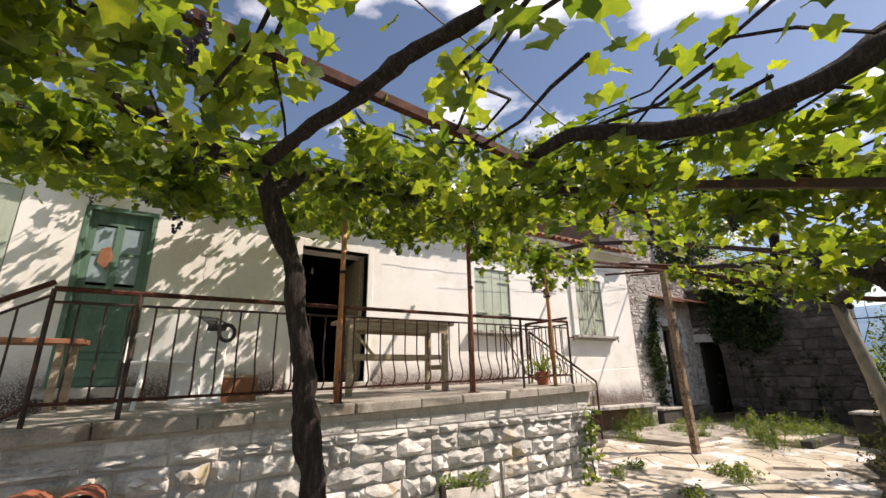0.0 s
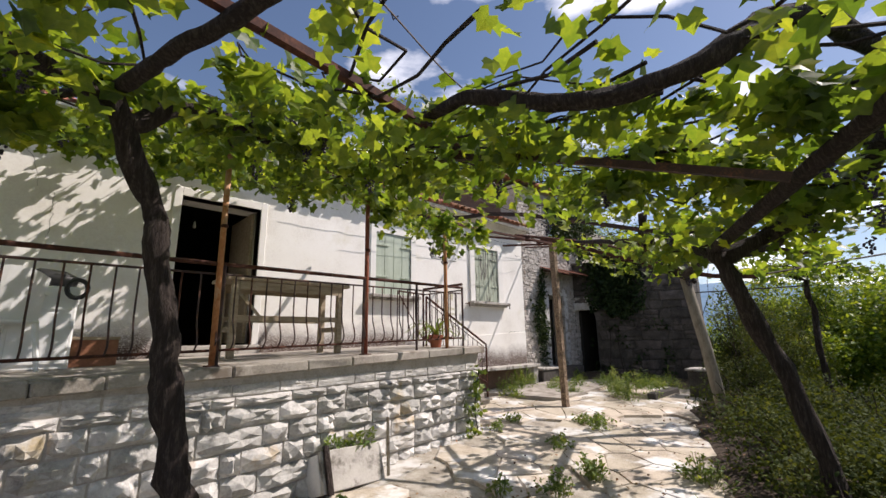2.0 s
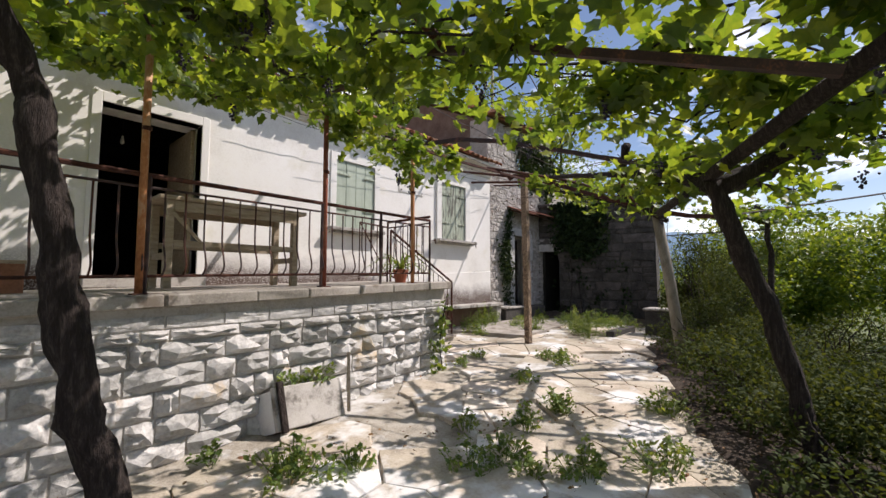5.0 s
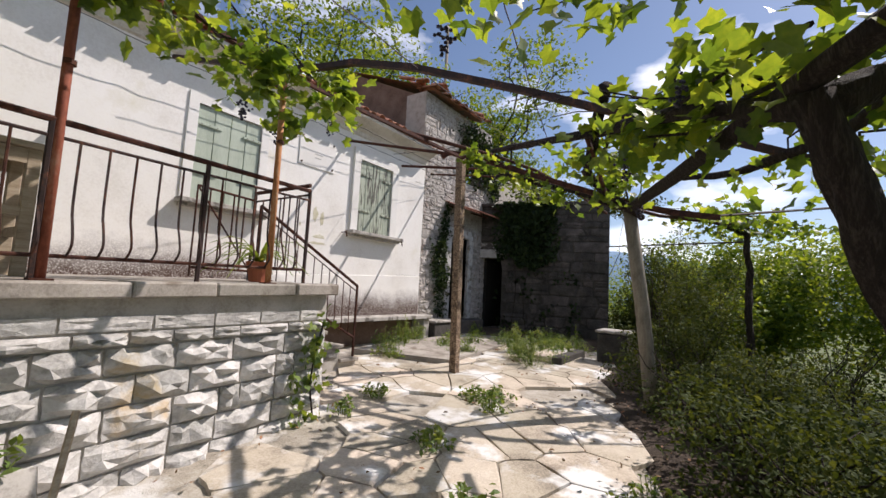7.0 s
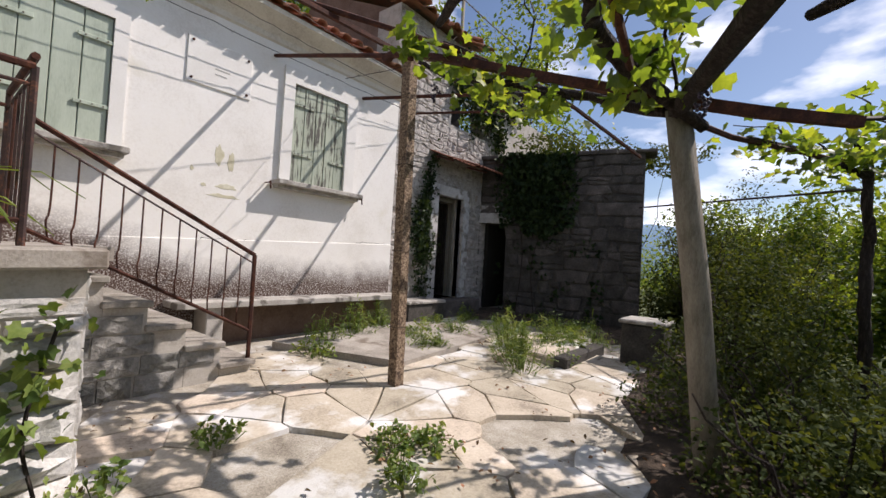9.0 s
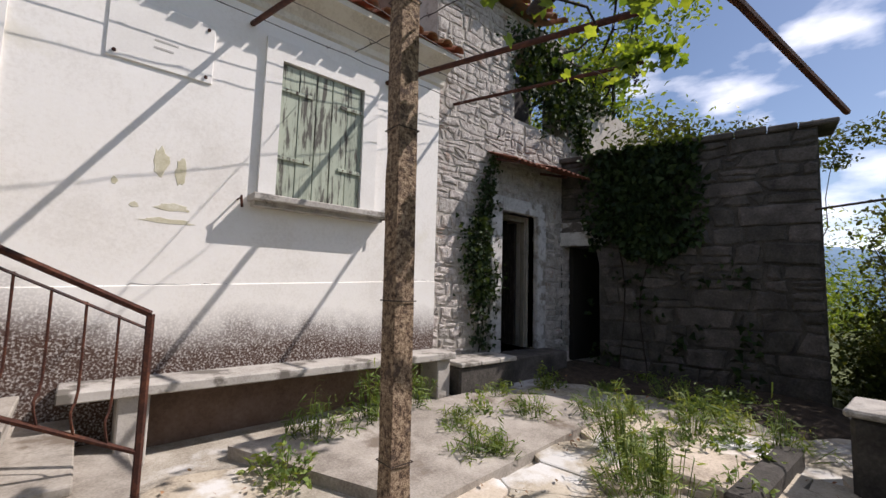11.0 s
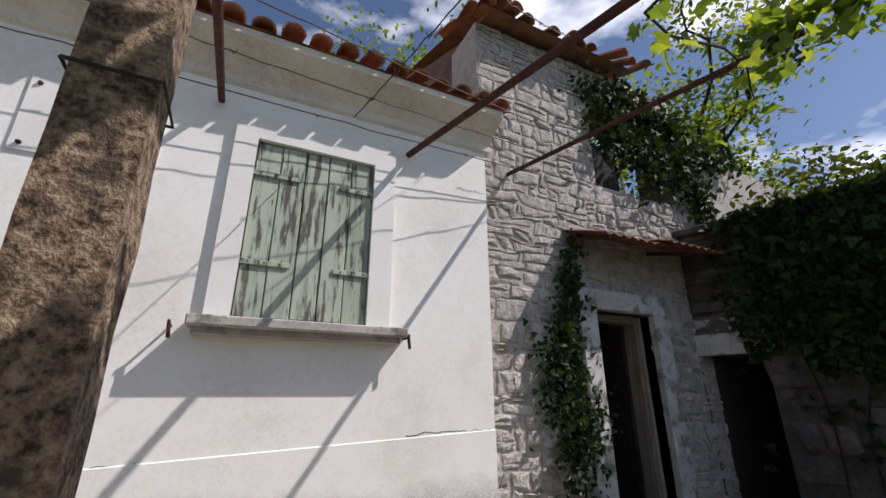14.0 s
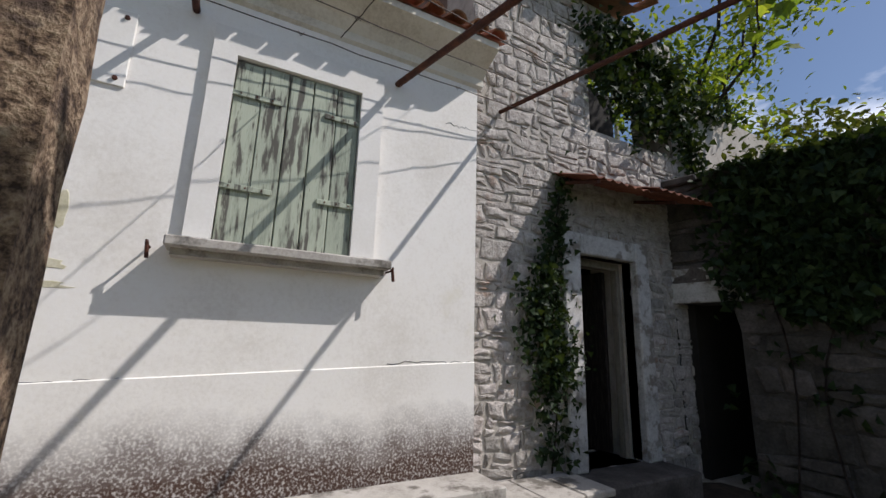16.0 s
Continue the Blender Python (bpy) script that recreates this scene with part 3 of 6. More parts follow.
g.box(W1[0], WALL_Y - 0.02, W1[3], W1[1], WALL_Y + 0.01, W1[3] + 0.12).box(W1[0], WALL_Y + 0.08, W1[2], W1[1], WALL_Y + 0.12, W1[3])
structure("window_2", g, PLASTER_PLAIN, "flat white plaster surround of a shuttered window", "window")
sill(W1[0] - 0.16, W1[1] + 0.16, W1[2], 0.16, CONCRETE, "stained stone sill below pale green shutters")
plank_shutter("window_shutter", W0[0] + 0.005, W0[1] - 0.005, W0[2] + 0.01, W0[3] - 0.005, WALL_Y + 0.01, SHUTTER_PALE, "closed faded green shutters by the entrance", 2, True, False)
structure("window_3", Geo().box(W0[0], WALL_Y + 0.08, W0[2], W0[1], WALL_Y + 0.12, W0[3]).box(W0[0] - 0.1, WALL_Y - 0.12, W0[2] - 0.06, W0[1] + 0.1, WALL_Y + 0.02, W0[2]),
          PLASTER_PLAIN, "plaster window reveal with a thin sill", "window")

# memorial plaque
t = thing("plaque", (6.36, WALL_Y, 2.96), "blank white stone plaque with four bolts on plaster", "plaque")
part("slab", Geo().box(6.01, WALL_Y - 0.016, 2.955, 6.715, WALL_Y + 0.005, 3.46, None, 0.004), PLASTER_PLAIN, t)
for x in (6.06, 6.665):
    for z in (3.0, 3.41):
        part("bolt", Geo().tube([(x, WALL_Y - 0.03, z), (x, WALL_Y - 0.01, z)], [0.012, 0.016], 8), RUST, t)
for k in range(2):
    part("engraved_line", Geo().box(6.30, WALL_Y - 0.0185, 3.17 - 0.06 * k, 6.46 - 0.03 * k, WALL_Y - 0.014, 3.185 - 0.06 * k), INK, t)

FLAKES = [(6.41, 2.23, 0.05, 0.12), (6.55, 2.17, 0.04, 0.11), (6.14, 2.03, 0.02, 0.03), (6.52, 1.88, 0.12, 0.03), (6.5, 1.77, 0.18, 0.02), (6.27, 1.87, 0.03, 0.02)]
CRACKS = [((-0.47, 3.79), (-0.19, 3.07)), ((-0.07, 3.02), (-0.06, 2.46)), ((8.47, 1.37), (9.17, 1.39)), ((6.13, 1.256), (6.96, 1.292)), ((8.89, 3.35), (9.2, 3.37))]
# flaked patches and hairline cracks in the plaster
r = random.Random(17)
for x, z, w, h in FLAKES:
    n = 16
    g = Geo()
    for d, k in ((0.001, 1.0), (-0.0025, 0.93)):
        g.v += [(x + w * k * math.cos(6.2832 * i / n) * (1 + 0.6 * noise.noise(Vector((i * 0.9, x * 9, 0)))), WALL_Y + d, z + h * k * math.sin(6.2832 * i / n) * (1 + 0.6 * noise.noise(Vector((i * 0.9, z * 9, 4))))) for i in range(n)]
    g.f += [(i, (i + 1) % n, n + (i + 1) % n, n + i) for i in range(n)] + [tuple(range(n, 2 * n))]
    part("flaked_patch", g, FLAKE, house, "yellowed patch where limewash has flaked")
for a, b in CRACKS:
    a, b = Vector((a[0], WALL_Y, a[1])), Vector((b[0], WALL_Y, b[1]))
    n = 14
    line = [a.lerp(b, i / n) + Vector((0.05 * noise.noise(Vector((i * 0.8, a.x, 3))), 0, 0.03 * noise.noise(Vector((i * 0.8, a.z, 8))))) for i in range(n + 1)]
    part("crack", Geo().tube(line, taper(n + 1, 0.0035, 0.0015), 4), INSIDE, house)

# green entrance door
door = tagged(new("door_1"), "closed worn green panelled door with four small panes", "door", "", "structure")
door.location = (-1.08, WALL_Y, 1.2)
dy = WALL_Y + 0.06
g = Geo()
for a in ((-1.47, 1.2, -1.41, 3.45), (-0.75, 1.2, -0.69, 3.45), (-1.41, 3.39, -0.75, 3.45)):
    g.box(a[0], WALL_Y - 0.01, a[1], a[2], WALL_Y + 0.10, a[3], None, 0.005)
part("door_frame", g, DOORGREEN, door)
leaf = part("door_leaf", Geo().box(-1.41, dy, 1.21, -0.75, dy + 0.04, 2.42).box(-1.41, dy, 3.22, -0.75, dy + 0.04, 3.39).box(-1.41, dy, 2.42, -1.33, dy + 0.04, 3.22)
            .box(-0.83, dy, 2.42, -0.75, dy + 0.04, 3.22).box(-1.12, dy, 2.42, -1.04, dy + 0.04, 3.22), DOORGREEN, door)
for x0, x1 in ((-1.33, -1.12), (-1.04, -0.83)):
    for z0, z1 in ((2.46, 2.82), (2.86, 3.20)):
        part("pane", Geo().box(x0, dy + 0.015, z0, x1, dy + 0.02, z1), GLASS, leaf, "dusty bluish window pane")
    part("glazing_bar", Geo().box(x0, dy, 2.82, x1, dy + 0.03, 2.86), DOORGREEN, leaf)
for z0, z1 in ((1.30, 1.52), (1.60, 2.14), (2.20, 2.38)):
    part("panel", Geo().box(-1.34, dy - 0.014, z0, -0.82, dy + 0.004, z1, None, 0.012), DOORGREEN, leaf)
part("paper_scrap", Geo().add([(-1.26, dy - 0.004, 2.72), (-1.15, dy - 0.006, 2.62), (-1.10, dy - 0.004, 2.78), (-1.14, dy - 0.012, 2.93), (-1.24, dy - 0.006, 2.90)],
                              ((0, 1, 2, 3, 4),)), WOODRED, leaf, "torn red-brown scrap on the glass")
part("door_handle", Geo().tube(spline([(-1.37, dy - 0.005, 2.2), (-1.37, dy - 0.05, 2.2), (-1.28, dy - 0.055, 2.19)], 4), 0.009, 6), RUST, leaf)
part("threshold", Geo().box(-1.55, WALL_Y - 0.12, 1.08, -0.6, WALL_Y + 0.2, 1.20, None, 0.01), CONCRETE, door)

# open doorway
door2 = tagged(new("door_2"), "open doorway with stone jambs into a dark room", "doorway", "", "structure")
door2.location = (1.8, WALL_Y, 1.2)
for a in ((1.14, 1.2, 1.24, 3.40), (2.33, 1.2, 2.43, 3.40), (1.24, 3.28, 2.33, 3.40)):
    part("jamb", Geo().box(a[0], WALL_Y - 0.02, a[1], a[2], WALL_Y + 0.2, a[3], None, 0.006), PLASTER_PLAIN, door2)
part("threshold", Geo().box(1.14, WALL_Y - 0.12, 1.06, 2.43, WALL_Y + 0.3, 1.2, None, 0.01), CONCRETE, door2)
part("door_leaf", Geo().box(2.27, WALL_Y + 0.22, 1.22, 2.32, WALL_Y + 1.2, 3.26, None, 0.005), WOOD, door2, "open wooden door leaf folded inwards")
t = thing("light_bulb", (1.62, 7.6, 3.93), "bare bulb hanging on a wire in the dark room", "lamp")
part("flex", Geo().tube([(1.62, 7.6, 3.95), (1.62, 7.6, 3.16)], 0.004, 5), WIRE, t)
part("bulb", Geo().tube(spline([(1.62, 7.6, 3.16), (1.62, 7.6, 3.11), (1.62, 7.6, 3.06), (1.62, 7.6, 3.04)], 2), [0.012, 0.014, 0.02, 0.026, 0.026, 0.018, 0.006], 8), BRASS, t, "clear glass bulb", True)

# ---- terrace ----


def front_y(x):
    return 3.85 + 0.125 * x


def slab_z(x):
    return 1.03 + 0.022 * x


g = Geo()
x0, x1 = -1.2, 4.93
for dx0, dx1, zlo, zhi in ((x0, x1, -0.10, 0.0),):
    g.add([(dx0, front_y(dx0) + 0.14, slab_z(dx0) + zlo), (dx1, front_y(dx1) + 0.14, slab_z(dx1) + zlo), (dx1, 5.52, slab_z(dx1) + zlo), (dx1 + 0.3, 5.52, slab_z(dx1) + zlo),
           (dx1 + 0.3, WALL_Y, slab_z(dx1) + zlo), (dx0, WALL_Y, slab_z(dx0) + zlo),
           (dx0, front_y(dx0) + 0.14, slab_z(dx0)), (dx1, front_y(dx1) + 0.14, slab_z(dx1)), (dx1, 5.52, slab_z(dx1)), (dx1 + 0.3, 5.52, slab_z(dx1)),
           (dx1 + 0.3, WALL_Y, slab_z(dx1)), (dx0, WALL_Y, slab_z(dx0))],
          ((5, 4, 3, 2, 1, 0), (6, 7, 8, 9, 10, 11), (0, 1, 7, 6), (1, 2, 8, 7), (2, 3, 9, 8), (3, 4, 10, 9), (4, 5, 11, 10), (5, 0, 6, 11)))
terrace_floor = structure("floor_terrace", g, TERRACE, "weathered grey concrete terrace slab with worn edge", "terrace")
g = Geo()
g.add([(x0 + 0.05, front_y(x0), -0.7), (x1 - 0.06, front_y(x1), -0.7), (x1 - 0.06, WALL_Y, -0.7), (x0 + 0.05, WALL_Y, -0.7),
       (x0 + 0.05, front_y(x0), slab_z(x0) - 0.1), (x1 - 0.06, front_y(x1), slab_z(x1) - 0.1), (x1 - 0.06, WALL_Y, slab_z(x1) - 0.1), (x0 + 0.05, WALL_Y, slab_z(x0) - 0.1)],
      ((3, 2, 1, 0), (4, 5, 6, 7), (0, 1, 5, 4), (1, 2, 6, 5), (2, 3, 7, 6), (3, 0, 4, 7)))
terrace_wall = structure("wall_terrace", g, MORTAR, "rough-faced coursed limestone retaining wall under the terrace", "wall")


def face_matrix(origin, along):
    """x runs along the wall, y out of it, z up."""
    a = Vector(along).normalized()
    out = Vector((a.y, -a.x, 0))
    m = Matrix(((a.x, out.x, 0, origin[0]), (a.y, out.y, 0, origin[1]), (0, 0, 1, origin[2]), (0, 0, 0, 1)))
    return m


def block_geo(m, u0, u1, z0, z1, bulge, r, nu=5, nz=4, joint=0.008):
    """A rock-faced stone: a displaced front grid with sloping margins."""
    g = Geo()
    u0, u1, z0, z1 = u0 + joint, u1 - joint, z0 + joint, z1 - joint
    for j in range(nz + 1):
        for i in range(nu + 1):
            u, z = u0 + (u1 - u0) * i / nu, z0 + (z1 - z0) * j / nz
            edge = i in (0, nu) or j in (0, nz)
            d = 0.012 if edge else bulge * (0.10 + 0.75 * r.random() + 0.45 * (0.5 + 0.5 * noise.noise(Vector((u * 9, z * 9, bulge * 40)))))
            if not edge:
                u += r.uniform(-0.2, 0.2) * (u1 - u0) / nu
                z += r.uniform(-0.2, 0.2) * (z1 - z0) / nz
            else:
                u += r.uniform(-0.004, 0.004)
                z += r.uniform(-0.004, 0.004)
            g.v.append(tuple(m @ Vector((u, d, z))))
    k = nu + 1
    for j in range(nz):
        for i in range(nu):
            a = j * k + i
            if (i + j) % 2:
                g.f += [(a, a + 1, a + k + 1), (a, a + k + 1, a + k)]
            else:
                g.f += [(a, a + 1, a + k), (a + 1, a + k + 1, a + k)]
    rim = list(range(0, k)) + [j * k + nu for j in range(1, nz + 1)] + [nz * k + i for i in range(nu - 1, -1, -1)] + [j * k for j in range(nz - 1, 0, -1)]
    b = len(g.v)
    inv = m.inverted()
    for i in rim:
        q = inv @ Vector(g.v[i])
        g.v.append(tuple(m @ Vector((q.x, -0.01, q.z))))
    n = len(rim)
    g.f += [(rim[(i + 1) % n], rim[i], b + i, b + (i + 1) % n) for i in range(n)]
    return g


def coursed(parent, m, length, z0, tops, r, mat, lo, hi, bulge, skip=None, name="stone_block"):
    z = z0
    for top in tops:
        u = -r.uniform(0, 0.2)
        while u < length - 0.03:
            w = r.uniform(lo, hi)
            if length - (u + w) < lo * 0.6:
                w = length - u
            a, b = max(u, 0), min(u + w, length)
            if b - a > 0.06 and not (skip and skip(a, b, z, top)):
                part(name, block_geo(m, a, b, z, top, bulge, r), mat, parent)
            u += w
        z = top


r = random.Random(29)
u = x0
while u < x1 - 0.05:
    w = min(r.uniform(0.32, 0.85), x1 - u)
    w = x1 - u if x1 - u - w < 0.25 else w
    m = Matrix.Translation((u, front_y(u), slab_z(u))) @ Euler((r.uniform(-0.012, 0.012), -0.022, math.atan(0.125))).to_matrix().to_4x4()
    part("coping_stone", Geo().box(0.003, -0.085 + r.uniform(-0.012, 0.014), -0.098, w * 1.007 - 0.004, 0.135, r.uniform(-0.006, 0.006), m, 0.012), TERRACE, terrace_floor)
    u += w
r = random.Random(3)
mt = face_matrix((x0 + 0.05, front_y(x0 + 0.05), 0), (1, 0.125, 0))
coursed(terrace_wall, mt, math.hypot(x1 - 0.06 - x0 - 0.05, 0.76), -0.42, (-0.20, -0.01, 0.17, 0.36, 0.54, 0.71, 0.80), r, STONE, 0.16, 0.56, 0.085)
coursed(terrace_wall, mt, math.hypot(x1 - 0.06 - x0 - 0.05, 0.76), 0.80, (0.90,), r, STONE, 0.22, 0.5, 0.02)
me_end = face_matrix((x1 - 0.06, front_y(x1), 0), (0, 1, 0))
coursed(terrace_wall, me_end, 1.05, -0.3, (-0.05, 0.17, 0.40, 0.62, 0.84, 1.02), r, STONE, 0.24, 0.42, 0.03)

# stone stairs at the end of the terrace
steps = structure("stairs", Geo(), STAIRSTONE, "rough stone stairs from the yard up to the terrace", "stairs")
sx0, rise, run = 4.90, 0.19, 0.285
for i in range(5):
    zt = 1.12 - rise * (i + 1)
    xa = sx0 + run * i
    part("step_core", Geo().box(xa, 5.50, -0.4, xa + run - 0.004, WALL_Y - 0.03, zt - 0.05), MORTAR, steps)
    part("tread", Geo().box(xa - 0.02, 5.45, zt - 0.05, xa + run + 0.02, WALL_Y - 0.03, zt, None, 0.008), TERRACE, steps)
ms = face_matrix((sx0, 5.50, 0), (1, 0, 0))
coursed(steps, ms, 1.43, -0.25, (0.0, 0.17, 0.32, 0.49, 0.64, 0.82), r, STAIRSTONE, 0.22, 0.42, 0.03,
        skip=lambda a, b, z, top: top > 1.12 - rise * (int(b / run - 0.01) + 1) - 0.04)

# flight at the other end of the terrace, going down
steps2 = structure("stairs_west", Geo(), STONE, "concrete stairs down from the terrace beside the vine", "stairs")
for i in range(5):
    part("tread", Geo().box(-1.5 - 0.3 * i, 4.2, -0.6, -1.2 - 0.3 * i - 0.004, 5.3, 0.82 - 0.2 * i, None, 0.01), CONCRETE, steps2)


# ---- railings ----
def rail_line(p, q, name, label, posts, gap=0.145, top=0.875, belly=True):
    """An iron balustrade from p to q (points on the floor): flat top bar, second bar, foot bar and bellied balusters."""
    p, q = Vector(p), Vector(q)
    d = (q - p)
    L = d.length
    d.normalize()
    out = Vector((d.y, -d.x, 0)).normalized()
    t = thing(name, p, label, "railing")
    for h, w, mat in ((top, 0.019, RUST), (top - 0.09, 0.010, RAILIRON), (0.13, 0.012, RUST)):
        part("rail", Geo().tube([p + Vector((0, 0, h)), q + Vector((0, 0, h))], w, 6), mat, t)
    for s in posts:
        c = p + d * L * s
        part("post", Geo().tube([c + Vector((0, 0, -0.02)), c + Vector((0, 0, top))], 0.017, 6), RAILIRON, t)
    n = int(L / gap)
    for i in range(1, n):
        c = p + d * (L * i / n)
        z = Vector((0, 0, 1))
        if belly:
            line = spline([c + z * (top - 0.09), c + z * 0.42, c + z * 0.30 + out * 0.03, c + z * 0.20 + out * 0.05, c + z * 0.13], 3)
        else:
            line = [c + z * (top - 0.09), c + z * 0.13]
        part("baluster", Geo().tube(line, 0.0075, 5), RUST if i % 4 == 0 else RAILIRON, t)
    return t


def rail_at(x):
    return (x, front_y(x) + 0.09, slab_z(x))


rail_line(rail_at(-0.95), rail_at(4.62), "balcony_railing", "rusty black iron railing with bellied balusters along terrace", (0, 0.085, 0.375, 0.66, 0.82, 1.0))
rail_line((4.62, 4.52, slab_z(4.6)), (4.62, 5.42, slab_z(4.6)), "balcony_railing", "short rusty iron return railing at the terrace end", (1.0,), 0.15, 0.93, False)
rail_line((-0.95, front_y(-0.95) + 0.09, 1.0), (-2.6, front_y(-1.9), -0.05), "stair_railing", "rusty iron railing sloping down beside stairs", (1.0,), 0.17, 0.93, False)
# gate standing open on the terrace
t = thing("metal_gate", (4.1, 5.0, 1.1), "small open rusty iron gate leaning inside the terrace", "gate")
gp, gq = Vector((4.62, 5.42, 1.13)), Vector((3.95, 5.25, 1.13))
for h in (0.1, 0.85):
    part("gate_bar", Geo().tube([gp + Vector((0, 0, h)), gq + Vector((0, 0, h))], 0.012, 6), RUST, t)
for i in range(6):
    c = gp.lerp(gq, i / 5)
    part("gate_upright", Geo().tube([c + Vector((0, 0, 0.02 if i in (0, 5) else 0.1)), c + Vector((0, 0, 0.85))], 0.009, 5), RUST, t)
part("gate_brace", Geo().tube([gp + Vector((0, 0, 0.1)), gq + Vector((0, 0, 0.85))], 0.009, 5), RUST, t)
# handrail of the stairs
t = thing("stair_railing", (5.6, 5.5, 0.6), "dark red iron stair handrail with thin balusters", "railing")
ha, hb = Vector((4.72, 5.46, 1.95)), Vector((6.31, 5.54, 1.13))
part("rail", Geo().tube([ha, hb], 0.019, 6), RUST, t)
part("rail", Geo().tube([ha + Vector((0, 0, -0.08)), hb + Vector((0, 0, -0.08))], 0.008, 5), RAILIRON, t)
fa, fb = Vector((4.72, 5.46, 1.24)), Vector((6.31, 5.54, 0.42))
part("rail", Geo().tube([fa, fb], 0.015, 6), RUST, t)
for i in range(1, 12):
    c, d = ha.lerp(hb, i / 12), fa.lerp(fb, i / 12)
    part("baluster", Geo().tube(spline([c + Vector((0, 0, -0.07)), c.lerp(d, 0.7), d + Vector((-0.02, -0.03, 0.12)), d], 3), 0.0065, 5), RUST, t)
part("newel", Geo().tube([(6.31, 5.54, -0.02), (6.31, 5.54, 1.13)], 0.020, 6), RUST, t)
part("newel", Geo().tube([(4.72, 5.46, 1.11), (4.72, 5.46, 1.95)], 0.018, 6), RUST, t)

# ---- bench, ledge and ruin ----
# thin dark panel stands in for the shade beneath the bench seat
structure("wall_foot", Geo().box(6.46, WALL_Y - 0.035, -0.5, 9.0, WALL_Y - 0.0225, 0.53), BROWNWALL, "added dark panel painted as the shade under the bench", "wall")
t = thing("bench", (7.6, 6.5, 0.1), "long concrete slab bench along the house wall", "bench")
part("seat", Geo().bevel_box(5.95, 6.30, 0.535, 9.22, WALL_Y - 0.024, 0.605, 0.008), CONCRETE, t)
for x in (6.35, 9.10):
    part("support", Geo().box(x - 0.09, 6.36, -0.1, x + 0.09, WALL_Y - 0.024, 0.535, None, 0.01), CONCRETE, t)

ruin_holes = [(10.42, 11.22, 0.45, 2.42), (10.72, 12.15, 3.85, 5.02)]
STONE_Y = 6.79
ruin = structure("wall_ruin", wall_with_openings(9.2, 12.3, -0.6, 5.5, STONE_Y, STONE_Y + 0.55, ruin_holes), MORTAR,
                 "exposed rubble stone wall of a ruined upper house", "wall")
g = wall_with_openings(12.3, 15.2, -0.6, 4.75, STONE_Y, STONE_Y + 0.55, [])
structure("wall_ruin_east", g, MORTAR, "broken lower end of the rubble stone wall", "wall")
# gable and closing walls of the ruin
g = Geo()
g.add([(9.21, 7.1, 3.6), (9.21, 11.4, 3.6), (9.21, 11.4, 4.9), (9.21, 9.2, 6.5), (9.21, 7.1, 5.5), (9.6, 7.1, 3.6), (9.6, 11.4, 3.6), (9.6, 11.4, 4.9), (9.6, 9.2, 6.5), (9.6, 7.1, 5.5)],
      ((4, 3, 2, 1, 0), (5, 6, 7, 8, 9), (0, 5, 9, 4), (4, 9, 8, 3), (3, 8, 7, 2), (2, 7, 6, 1)))
structure("wall_gable", g, BROWNWALL, "brown rough gable wall rising above the lower roof", "wall")
# added walls and deck keep sky and daylight out of the ruin's openings
structure("wall_back_ruin", Geo().box(9.2, 11.4, -0.6, 15.2, 11.7, 4.9).box(9.2, 7.35, -0.6, 9.5, 11.4, 3.6).box(9.62, 8.0, 3.6, 12.6, 8.2, 5.5).box(15.2, 6.8, -0.6, 15.45, 11.7, 4.75), INSIDE, "added near-black walls closing off the ruin interior", "wall")
structure("floor_ruin", Geo().box(9.5, 7.3, 0.2, 15.2, 11.4, 0.42).box(9.5, 7.34, 3.45, 15.2, 11.4, 3.6), INSIDE, "near-black floor and added deck closing the ruin interior", "floor")
# ragged tile remnants along the ruin's broken eaves
g = Geo()
ruin_roof = structure("roof_ruin", Geo().add([(9.15, 6.55, 5.50), (11.4, 6.55, 5.50), (11.4, 9.2, 6.5), (9.15, 9.2, 6.55)], ((0, 1, 2, 3),)), TILE,
                      "collapsing edge of an old clay tile roof", "roof")
for i in range(13):
    x = 9.2 + 0.185 * i
    if i in (4, 9):
        continue
    for j in range(3):
        m = pose(x + rnd.uniform(-0.04, 0.04), 6.48 + 0.33 * j + rnd.uniform(-0.08, 0.06), 5.52 + 0.13 * j + rnd.uniform(-0.02, 0.06), 20 + rnd.uniform(-14, 14), rnd.uniform(-12, 12), rnd.uniform(-14, 14))
        v, f = barrel(m, 0.4, 0.09, 0.075)
        part("roof_tile", Geo().add(v, f), TILE, ruin_roof)


def clip_cell(poly, px, py, qx, qy):
    """Cuts a polygon to the side nearer to p than to q."""
    mx, my, dx, dy = (px + qx) / 2, (py + qy) / 2, qx - px, qy - py
    out = []
    for i in range(len(poly)):
        a, b = poly[i], poly[(i + 1) % len(poly)]
        sa, sb = (a[0] - mx) * dx + (a[1] - my) * dy, (b[0] - mx) * dx + (b[1] - my) * dy
        if sa <= 0:
            out.append(a)
        if (sa < 0) != (sb < 0) and sa != sb:
            k = sa / (sa - sb)
            out.append((a[0] + (b[0] - a[0]) * k, a[1] + (b[1] - a[1]) * k))
    return out


